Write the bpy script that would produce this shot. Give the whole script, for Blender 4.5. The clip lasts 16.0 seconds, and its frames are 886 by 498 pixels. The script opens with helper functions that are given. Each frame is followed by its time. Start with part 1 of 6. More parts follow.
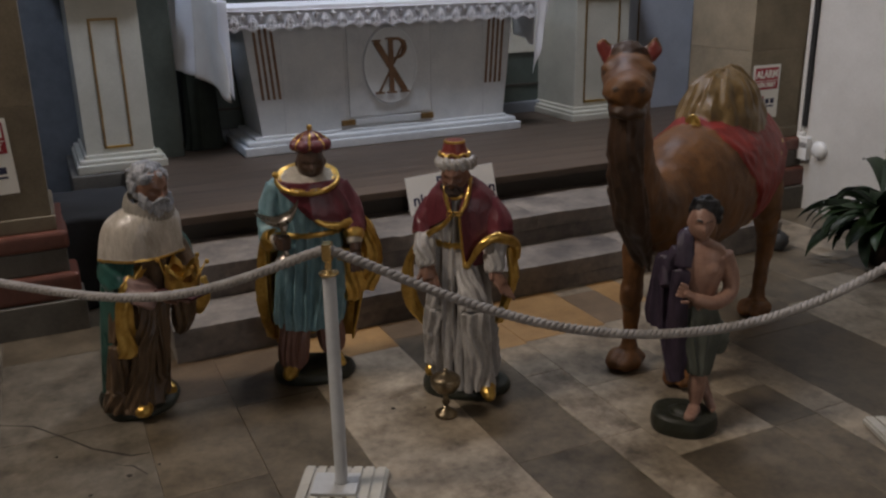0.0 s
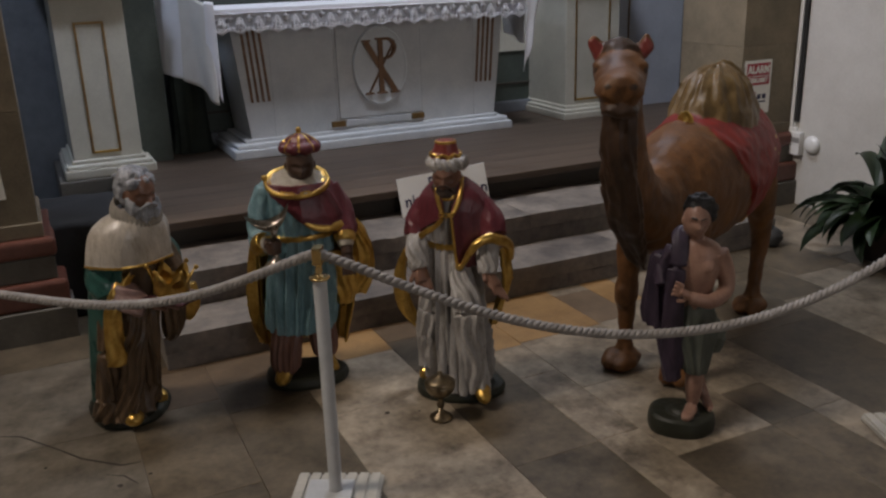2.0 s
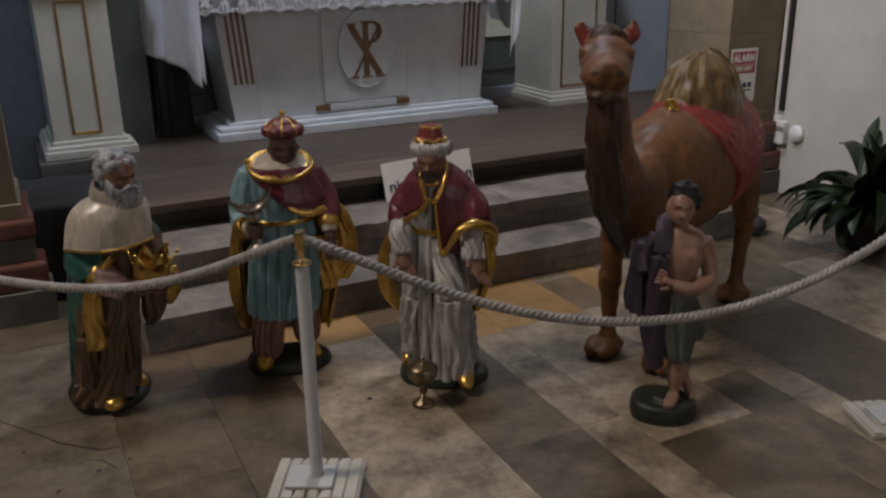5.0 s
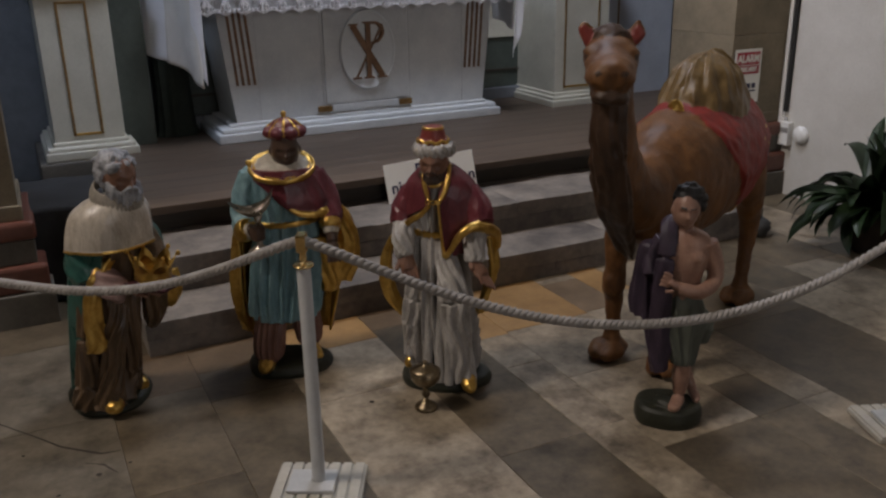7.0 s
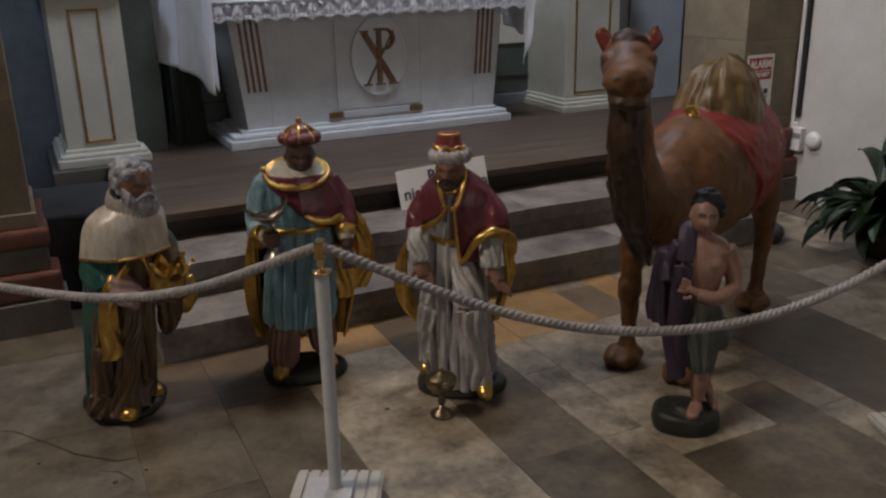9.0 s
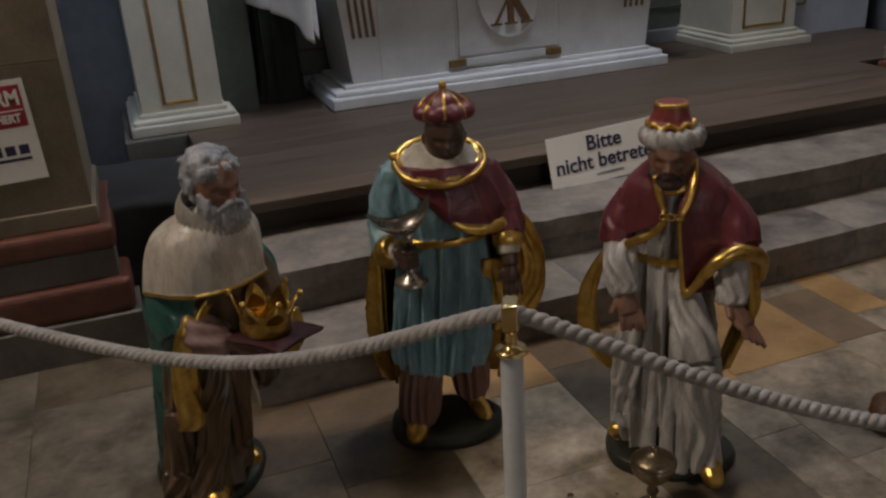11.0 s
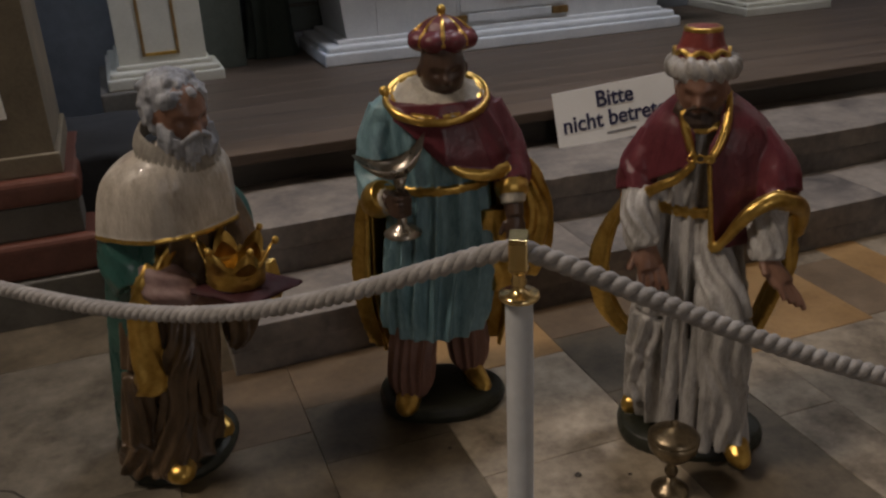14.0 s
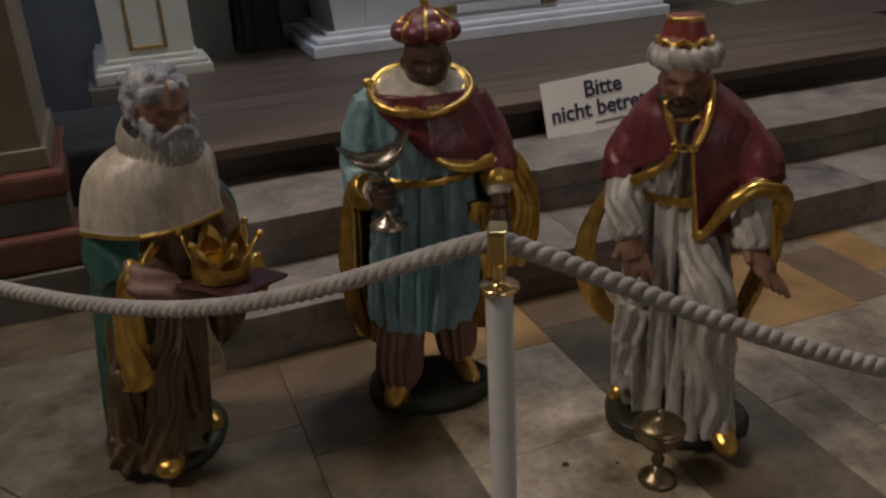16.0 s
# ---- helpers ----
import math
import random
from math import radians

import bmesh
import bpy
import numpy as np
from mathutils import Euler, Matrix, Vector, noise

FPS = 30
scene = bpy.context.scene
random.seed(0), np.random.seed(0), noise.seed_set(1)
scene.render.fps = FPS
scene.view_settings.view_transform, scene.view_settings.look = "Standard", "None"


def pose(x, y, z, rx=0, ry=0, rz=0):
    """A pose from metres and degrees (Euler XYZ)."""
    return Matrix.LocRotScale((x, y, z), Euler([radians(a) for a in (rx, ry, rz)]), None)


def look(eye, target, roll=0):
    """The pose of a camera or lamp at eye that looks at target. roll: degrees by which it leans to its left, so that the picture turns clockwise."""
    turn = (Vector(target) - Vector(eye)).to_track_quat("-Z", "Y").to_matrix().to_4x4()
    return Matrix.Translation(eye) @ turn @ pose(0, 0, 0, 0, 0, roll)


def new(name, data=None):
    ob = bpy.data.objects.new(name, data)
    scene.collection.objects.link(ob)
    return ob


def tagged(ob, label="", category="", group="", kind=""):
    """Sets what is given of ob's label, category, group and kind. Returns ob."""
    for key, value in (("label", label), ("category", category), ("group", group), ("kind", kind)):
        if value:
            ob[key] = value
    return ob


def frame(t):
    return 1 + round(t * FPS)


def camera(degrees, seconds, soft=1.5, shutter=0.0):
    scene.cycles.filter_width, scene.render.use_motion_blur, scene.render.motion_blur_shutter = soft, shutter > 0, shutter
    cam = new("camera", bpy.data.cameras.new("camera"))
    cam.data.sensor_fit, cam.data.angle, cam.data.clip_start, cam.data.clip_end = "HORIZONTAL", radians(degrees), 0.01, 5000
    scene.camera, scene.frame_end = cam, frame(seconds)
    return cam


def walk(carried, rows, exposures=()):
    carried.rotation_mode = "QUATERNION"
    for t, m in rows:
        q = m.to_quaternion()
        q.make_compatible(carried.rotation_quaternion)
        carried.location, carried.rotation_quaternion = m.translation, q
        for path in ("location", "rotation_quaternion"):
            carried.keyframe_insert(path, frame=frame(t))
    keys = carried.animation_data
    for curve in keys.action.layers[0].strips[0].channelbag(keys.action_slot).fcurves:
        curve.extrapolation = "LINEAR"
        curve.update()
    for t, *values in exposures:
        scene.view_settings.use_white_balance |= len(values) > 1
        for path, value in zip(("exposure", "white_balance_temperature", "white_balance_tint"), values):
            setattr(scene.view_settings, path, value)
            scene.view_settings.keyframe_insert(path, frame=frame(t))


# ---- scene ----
cam = camera(54.0, 16.0, soft=2.4, shutter=0.4)
PATH = [
    (0, (0.341, 0.502, 1.774), (1.133, 2.228, 1.147), -1.1),
    (0.5, (0.345, 0.513, 1.772), (1.14, 2.24, 1.153), -1.3),
    (1, (0.351, 0.518, 1.772), (1.144, 2.247, 1.156), -1.6),
    (1.5, (0.358, 0.531, 1.769), (1.158, 2.256, 1.147), -1.7),
    (2, (0.362, 0.538, 1.768), (1.168, 2.258, 1.14), -1.8),
    (2.5, (0.363, 0.541, 1.764), (1.176, 2.256, 1.133), -1.7),
    (3, (0.362, 0.546, 1.765), (1.181, 2.256, 1.127), -1.3),
    (3.5, (0.365, 0.552, 1.759), (1.193, 2.256, 1.116), -1.0),
    (4, (0.368, 0.551, 1.763), (1.198, 2.251, 1.114), -1.0),
    (6.5, (0.38, 0.569, 1.761), (1.213, 2.26, 1.094), -0.9),
    (7, (0.382, 0.578, 1.759), (1.21, 2.275, 1.101), -1.0),
    (7.5, (0.383, 0.576, 1.762), (1.206, 2.28, 1.113), -1.1),
    (8, (0.38, 0.575, 1.757), (1.197, 2.283, 1.115), -1.1),
    (8.5, (0.377, 0.58, 1.755), (1.193, 2.289, 1.114), -1.1),
    (9, (0.352, 0.607, 1.755), (1.171, 2.315, 1.111), -1.2),
    (9.5, (0.307, 0.783, 1.733), (1.096, 2.479, 1.025), -2.0),
    (10, (0.41, 1.187, 1.707), (1.054, 2.92, 0.942), -3.2),
    (10.2, (0.435, 1.332, 1.697), (1.054, 3.072, 0.929), -3.4),
    (12.3, (0.614, 1.962, 1.471), (1.235, 3.696, 0.69), -4.0),
    (12.5, (0.619, 1.963, 1.441), (1.249, 3.696, 0.668), -4.0),
    (13, (0.626, 1.972, 1.438), (1.254, 3.697, 0.643), -3.7),
    (13.5, (0.606, 1.972, 1.44), (1.221, 3.697, 0.638), -3.3),
    (14, (0.589, 1.952, 1.447), (1.202, 3.678, 0.643), -2.7),
    (14.5, (0.59, 1.94, 1.446), (1.2, 3.665, 0.638), -2.6),
    (15, (0.599, 1.94, 1.445), (1.206, 3.663, 0.632), -3.0),
    (15.5, (0.6, 1.94, 1.448), (1.207, 3.662, 0.631), -3.0),
    (16, (0.613, 1.942, 1.448), (1.231, 3.657, 0.625), -3.2),
]
walk(cam, [(t, look(eye, target, roll)) for t, eye, target, roll in PATH],
     [(0.0, 0.0, 6600, 13), (8.5, 0.0, 6600, 13), (10.2, -0.1, 6800, 12), (12.5, -0.15, 7000, 14), (16.0, -0.15, 7000, 14)])

# ---- light ----
world = bpy.data.worlds.new("world")
scene.world = world
world.use_nodes = True
sky = world.node_tree.nodes.new("ShaderNodeTexSky")
sky.sky_type, sky.sun_disc, sky.sun_elevation, sky.sun_rotation = "NISHITA", False, radians(35), radians(120)
world.node_tree.links.new(sky.outputs[0], world.node_tree.nodes["Background"].inputs[0])
world.node_tree.nodes["Background"].inputs[1].default_value = 0.1


def area_lamp(name, m, width, height, watts, colour):
    data = bpy.data.lights.new(name, "AREA")
    data.shape, data.size, data.size_y, data.energy, data.color = "RECTANGLE", width, height, watts, colour
    ob = new(name, data)
    ob.matrix_world = m
    return ob


# West and south lamps stand in window openings assumed out of view.
area_lamp("window_light_west", look((-4.5, 4.4, 8.6), (1.8, 3.6, 0.3)), 1.5, 1.8, 440, (1.0, 0.90, 0.80))
area_lamp("window_light_south", look((1.6, -5.9, 3.4), (2.4, 5.0, 0.9)), 3.0, 2.4, 60, (1.0, 0.95, 0.94))
# Two fill lamps added to brighten the altar recess; it has no window.
area_lamp("choir_fill_light", look((2.9, 5.25, 5.6), (2.9, 6.7, 0.9)), 1.4, 0.6, 138, (0.80, 0.86, 1.0))
area_lamp("choir_side_fill_light", look((-0.2, 5.95, 3.7), (2.6, 6.5, 1.1)), 0.35, 0.9, 36, (0.62, 0.75, 1.0))


# ---- materials ----
def material(name, colour, rough=0.6, metal=0.0, vary=0.25, scale=6.0, bump=0.15, fine=60.0, second=None, mix=0.5,
             per_object=0.0, stretch=(1, 1, 1), spec=0.5, coat=0.0):
    """Principled surface: colour broken by coarse and fine noise, fine relief, roughness that wanders."""
    m = bpy.data.materials.new(name)
    m.use_nodes = True
    nt = m.node_tree
    N, L = nt.nodes, nt.links
    b = N["Principled BSDF"]
    tc, mp = N.new("ShaderNodeTexCoord"), N.new("ShaderNodeMapping")
    mp.inputs["Scale"].default_value = stretch
    L.new(tc.outputs["Object"], mp.inputs[0])
    info = N.new("ShaderNodeObjectInfo")
    off = N.new("ShaderNodeVectorMath")
    off.operation = "MULTIPLY_ADD"
    L.new(info.outputs["Random"], off.inputs[0])
    off.inputs[1].default_value = (37.0 if per_object else 0.0,) * 3
    L.new(mp.outputs[0], off.inputs[2])
    n1, n2 = N.new("ShaderNodeTexNoise"), N.new("ShaderNodeTexNoise")
    for n, sc, det in ((n1, scale, 5.0), (n2, fine, 3.0)):
        n.inputs["Scale"].default_value, n.inputs["Detail"].default_value = sc, det
        n.inputs["Roughness"].default_value = 0.65
        L.new(off.outputs[0], n.inputs["Vector"])
    add = N.new("ShaderNodeMath")
    add.operation = "MULTIPLY_ADD"
    L.new(n2.outputs[0], add.inputs[0])
    add.inputs[1].default_value = 0.35
    L.new(n1.outputs[0], add.inputs[2])
    ramp = N.new("ShaderNodeValToRGB")
    ramp.color_ramp.elements[0].position, ramp.color_ramp.elements[1].position = 0.45, 0.9
    c2 = second or tuple(min(1, c * (1 + vary)) for c in colour)
    c1 = tuple(c * (1 - vary) for c in colour) if not second else colour
    ramp.color_ramp.elements[0].color, ramp.color_ramp.elements[1].color = (*c1, 1), (*c2, 1)
    L.new(add.outputs[0], ramp.inputs[0])
    out = ramp.outputs[0]
    if per_object:
        hsv, mr = N.new("ShaderNodeHueSaturation"), N.new("ShaderNodeMapRange")
        mr.inputs["To Min"].default_value, mr.inputs["To Max"].default_value = 1 - per_object, 1 + per_object
        L.new(info.outputs["Random"], mr.inputs["Value"])
        L.new(mr.outputs[0], hsv.inputs["Value"])
        L.new(out, hsv.inputs["Color"])
        out = hsv.outputs[0]
    L.new(out, b.inputs["Base Color"])
    rr = N.new("ShaderNodeMapRange")
    rr.inputs["To Min"].default_value, rr.inputs["To Max"].default_value = max(0.03, rough - 0.12), min(1, rough + 0.12)
    L.new(n1.outputs[0], rr.inputs["Value"])
    L.new(rr.outputs[0], b.inputs["Roughness"])
    b.inputs["Metallic"].default_value, b.inputs["Specular IOR Level"].default_value = metal, spec
    b.inputs["Coat Weight"].default_value = coat
    bp = N.new("ShaderNodeBump")
    bp.inputs["Strength"].default_value, bp.inputs["Distance"].default_value = bump, 0.01
    L.new(add.outputs[0], bp.inputs["Height"])
    L.new(bp.outputs[0], b.inputs["Normal"])
    return m


M_FLOOR_LIGHT = material("limestone_cream", (0.095, 0.073, 0.050), 0.38, vary=0.45, scale=6.5, fine=30, second=(0.40, 0.33, 0.24), per_object=0.1, bump=0.1)
# Darker cream for the western slabs.
M_FLOOR_MIDTONE = material("limestone_cream_darker", (0.055, 0.045, 0.032), 0.42, vary=0.45, scale=6, fine=26, second=(0.20, 0.172, 0.13), per_object=0.1, bump=0.15)
M_FLOOR_DARK = material("limestone_brown", (0.052, 0.040, 0.026), 0.38, vary=0.4, scale=7, fine=34, second=(0.158, 0.125, 0.083), per_object=0.15, bump=0.1)
M_FLOOR_OCHRE = material("limestone_ochre", (0.21, 0.118, 0.045), 0.42, scale=6, fine=40, second=(0.37, 0.225, 0.095), per_object=0.1, bump=0.1)
M_FLOOR_RUST = material("limestone_rust", (0.088, 0.060, 0.036), 0.42, scale=6, fine=40, second=(0.175, 0.123, 0.076), per_object=0.1, bump=0.1)
M_JOINT = material("mortar_joint", (0.13, 0.105, 0.078), 0.9, scale=20)
M_CRACK = material("dark_crack", (0.05, 0.042, 0.034), 0.9, scale=20)
M_STEP = material("step_stone", (0.075, 0.066, 0.062), 0.55, scale=4, fine=26, vary=0.45, second=(0.275, 0.238, 0.20), per_object=0.08, bump=0.45)
M_OAK = material("platform_oak", (0.050, 0.034, 0.023), 0.5, scale=4, fine=30, second=(0.128, 0.092, 0.066), per_object=0.07, stretch=(0.25, 3, 3), bump=0.12)
# Darker copy of the oak: shade under the overhang is put into the colour.
M_OAK_SHADED = material("platform_oak_shaded", (0.03, 0.026, 0.02), 0.6, scale=4, second=(0.07, 0.06, 0.045), stretch=(0.3, 3, 3))
M_SANDSTONE = material("sandstone", (0.125, 0.102, 0.068), 0.85, scale=3, fine=90, second=(0.25, 0.205, 0.14), per_object=0.12, bump=0.3)
M_REDSTONE = material("red_marble", (0.085, 0.028, 0.018), 0.4, scale=8, fine=50, second=(0.16, 0.062, 0.042), bump=0.1)
M_GREYSTONE = material("grey_plinth_stone", (0.08, 0.072, 0.06), 0.75, scale=5, second=(0.15, 0.137, 0.115), bump=0.25)
# Recess blue in two tones: darkened for the shaded wall, paled where lit.
M_BLUEWALL = material("blue_grey_plaster", (0.12, 0.132, 0.148), 0.85, scale=2.5, fine=14, second=(0.21, 0.225, 0.245), bump=0.0)
M_BLUE_LIT = material("blue_paint_lit", (0.46, 0.49, 0.54), 0.6, scale=2.5, second=(0.60, 0.63, 0.68), bump=0.08)
M_BLACKGREEN = material("black_green_matt", (0.010, 0.016, 0.012), 0.85, scale=6, second=(0.028, 0.038, 0.028))
M_WHITEWALL = material("white_limewash", (0.46, 0.445, 0.41), 0.85, scale=2, second=(0.60, 0.585, 0.55), bump=0.12)
# Stone for the unseen nave walls and ceiling, kept dark to limit bounced light.
M_NAVE = material("nave_stone_low_bounce", (0.16, 0.14, 0.11), 0.9, scale=3, second=(0.24, 0.21, 0.17), bump=0.2)
M_CREAM = material("cream_paint", (0.46, 0.445, 0.37), 0.5, scale=3, second=(0.61, 0.59, 0.50), bump=0.06)
M_MEDAL = material("medallion_pale_paint", (0.60, 0.64, 0.66), 0.5, scale=3, second=(0.74, 0.78, 0.80), bump=0.05)
M_ALTAR = material("altar_grey_white_paint", (0.50, 0.53, 0.55), 0.5, scale=3, second=(0.70, 0.72, 0.72), bump=0.06)
# Grey-green paint, darkened further to carry the shade beside the altar.
M_GREEN = material("grey_green_paint_darkened", (0.035, 0.047, 0.040), 0.55, scale=3, second=(0.075, 0.092, 0.078), bump=0.08)
M_GILT = material("gilding", (0.38, 0.22, 0.045), 0.32, metal=0.9, scale=16, second=(0.74, 0.49, 0.14), bump=0.12)
M_GILT_DULL = material("dull_gilding", (0.17, 0.10, 0.035), 0.45, metal=0.55, scale=12, second=(0.34, 0.22, 0.09))
M_BRONZE = material("bronze_paint", (0.13, 0.07, 0.035), 0.45, metal=0.3, scale=12, second=(0.24, 0.14, 0.08))
M_LINEN = material("white_linen", (0.72, 0.72, 0.74), 0.9, scale=3, fine=200, second=(0.84, 0.84, 0.86), bump=0.1)
# Same white linen in beige, the corner's shade put into the colour.
M_LINEN_SHADED = material("shaded_linen", (0.60, 0.58, 0.53), 0.9, scale=3, fine=200, second=(0.74, 0.72, 0.68), bump=0.1)
M_BLACK = material("matt_black", (0.012, 0.012, 0.013), 0.85, scale=8, second=(0.03, 0.03, 0.03))
M_SIGN = material("sign_card", (0.78, 0.76, 0.69), 0.5, scale=4, second=(0.86, 0.84, 0.78), bump=0.02)
M_INK = material("navy_ink", (0.02, 0.022, 0.06), 0.5, scale=9)
M_RED = material("sign_red", (0.36, 0.018, 0.03), 0.45, scale=8)
M_WHITE = material("white_plastic", (0.72, 0.72, 0.70), 0.4, scale=6, second=(0.8, 0.8, 0.78), bump=0.02)
M_GREY = material("grey_plastic", (0.25, 0.24, 0.23), 0.4, scale=6)
M_POST = material("stanchion_grey_lacquer", (0.42, 0.43, 0.43), 0.35, scale=12, second=(0.52, 0.53, 0.53), bump=0.03)
M_BRASS = material("polished_brass", (0.80, 0.58, 0.25), 0.2, metal=1.0, scale=15, second=(0.92, 0.72, 0.38), bump=0.04)
M_ROPE = material("rope_fibre", (0.225, 0.208, 0.192), 0.9, scale=20, fine=260, second=(0.40, 0.378, 0.355), bump=0.4)
M_BASEWOOD = material("ribbed_base_paint", (0.36, 0.34, 0.29), 0.6, scale=8, second=(0.50, 0.475, 0.41))
M_LEAF = material("strap_leaf", (0.010, 0.024, 0.009), 0.45, scale=10, second=(0.032, 0.060, 0.022), per_object=0.3, bump=0.05)
M_POT = material("dark_basket", (0.022, 0.015, 0.011), 0.8, scale=12, second=(0.055, 0.038, 0.026), bump=0.4)
M_SOIL = material("soil", (0.03, 0.02, 0.014), 0.95, scale=30, bump=0.6)
M_GREY_LUMP = material("dark_grey_lump", (0.035, 0.035, 0.033), 0.85, scale=12, second=(0.075, 0.073, 0.07), bump=0.4)


# ---- mesh helpers ----
def link(name, bm, mats, parent=None, smooth=False, label=""):
    me = bpy.data.meshes.new(name)
    bmesh.ops.recalc_face_normals(bm, faces=bm.faces)
    bm.to_mesh(me)
    bm.free()
    for m in mats if isinstance(mats, (list, tuple)) else [mats]:
        me.materials.append(m)
    if smooth:
        me.polygons.foreach_set("use_smooth", [True] * len(me.polygons))
    ob = new(name, me)
    ob.parent = parent
    if label:
        ob["label"] = label
    return ob


def part(name, bm, mat, parent, label="", smooth=False):
    return link(name, bm, mat, parent, smooth, label)


def thing(name, m, label, category, group="", kind=""):
    ob = new(name)
    ob.matrix_world = m
    return tagged(ob, label, category, group, kind)


def box(x0, x1, y0, y1, z0, z1, bevel=0.0, bm=None, seg=2):
    own = bmesh.new()
    bmesh.ops.create_cube(own, size=1.0)
    for v in own.verts:
        v.co = Vector((x0 + (v.co.x + 0.5) * (x1 - x0), y0 + (v.co.y + 0.5) * (y1 - y0), z0 + (v.co.z + 0.5) * (z1 - z0)))
    if bevel:
        bmesh.ops.bevel(own, geom=own.edges[:], offset=bevel, segments=seg, affect="EDGES", profile=0.6)
    if bm is None:
        return own
    merge(bm, own)
    return bm


def merge(bm, own, m=None, mat=0):
    if m is not None:
        bmesh.ops.transform(own, matrix=m, verts=own.verts)
    made = {v: bm.verts.new(v.co) for v in own.verts}
    for f in own.faces:
        g = bm.faces.new([made[v] for v in f.verts])
        g.material_index, g.smooth = f.material_index + mat, f.smooth
    own.free()


def turned(profile, n=32, bm=None, centre=(0, 0), mat=0, close=True):
    """A solid of revolution about z from (radius, z) pairs, bottom to top."""
    bm = bm or bmesh.new()
    rings = []
    for r, z in profile:
        rings.append([bm.verts.new((centre[0] + r * math.cos(2 * math.pi * i / n), centre[1] + r * math.sin(2 * math.pi * i / n), z)) for i in range(n)])
    for a, b in zip(rings, rings[1:]):
        for i in range(n):
            f = bm.faces.new((a[i], a[(i + 1) % n], b[(i + 1) % n], b[i]))
            f.material_index, f.smooth = mat, True
    if close:
        for ring in (rings[0][::-1], rings[-1]):
            f = bm.faces.new(ring)
            f.material_index = mat
    return bm


def spline(pts, per):
    """Points of a smooth curve through pts (tuples of any length)."""
    P = [np.array(p, float) for p in pts]
    if len(P) == 2:
        return [P[0] + (P[1] - P[0]) * i / per for i in range(per + 1)]
    P = [2 * P[0] - P[1]] + P + [2 * P[-1] - P[-2]]
    out = []
    for a, b, c, d in zip(P, P[1:], P[2:], P[3:]):
        for i in range(per):
            t = i / per
            out.append(0.5 * (2 * b + (c - a) * t + (2 * a - 5 * b + 4 * c - d) * t * t + (3 * b - a - 3 * c + d) * t ** 3))
    out.append(P[-2])
    return out


def tube(bm, rows, mat=0, n=12, per=5, folds=0, amp=0.0, up=(0, 0, 1)):
    """A tube through rows of (x, y, z, r) or (x, y, z, r_side, r_up), capped, with optional lengthwise folds."""
    rows = [(*r, r[3]) if len(r) == 4 else r for r in rows]
    S = spline(rows, per)
    rings = []
    ref = Vector(up)
    for i, s in enumerate(S):
        a, b = S[max(0, i - 1)], S[min(len(S) - 1, i + 1)]
        d = Vector((b - a)[:3]).normalized()
        side = d.cross(ref)
        if side.length < 0.15:
            side = d.cross(Vector((0, 1, 0.3)))
        side.normalize()
        nrm = side.cross(d).normalized()
        ring = []
        for k in range(n):
            th = 2 * math.pi * k / n
            w = 1 + amp * math.sin(folds * th + 2.3 * math.sin(i * 0.31)) if folds else 1
            ring.append(bm.verts.new(Vector(s[:3]) + side * (max(s[3], 1e-4) * w * math.cos(th)) + nrm * (max(s[4], 1e-4) * w * math.sin(th))))
        rings.append(ring)
    for a, b in zip(rings, rings[1:]):
        for k in range(n):
            f = bm.faces.new((a[k], a[(k + 1) % n], b[(k + 1) % n], b[k]))
            f.material_index, f.smooth = mat, True
    for ring in (rings[0][::-1], rings[-1]):
        f = bm.faces.new(ring)
        f.material_index, f.smooth = mat, True
    return bm


def ball(bm, c, r, mat=0, rot=(0, 0, 0), n=20, lump=0.0, freq=30.0):
    own = bmesh.new()
    bmesh.ops.create_uvsphere(own, u_segments=n, v_segments=max(8, n * 2 // 3), radius=1.0)
    e = Euler([radians(a) for a in rot]).to_matrix()
    for v in own.verts:
        w = 1 + lump * noise.noise(v.co * freq / 10 + Vector(c) * 7) if lump else 1
        v.co = e @ Vector((v.co.x * r[0], v.co.y * r[1], v.co.z * r[2])) * w + Vector(c)
    for f in own.faces:
        f.smooth, f.material_index = True, 0
    merge(bm, own, None, mat)
    return bm


def fold(th, z, k, ph):
    w = k * th + ph + 1.3 * math.sin(2.1 * th + 3.0 * z + ph) + 0.9 * math.sin(5 * z + 1.7 * th)
    return 1 - 1.8 * abs(math.sin(w / 2)) ** 0.9


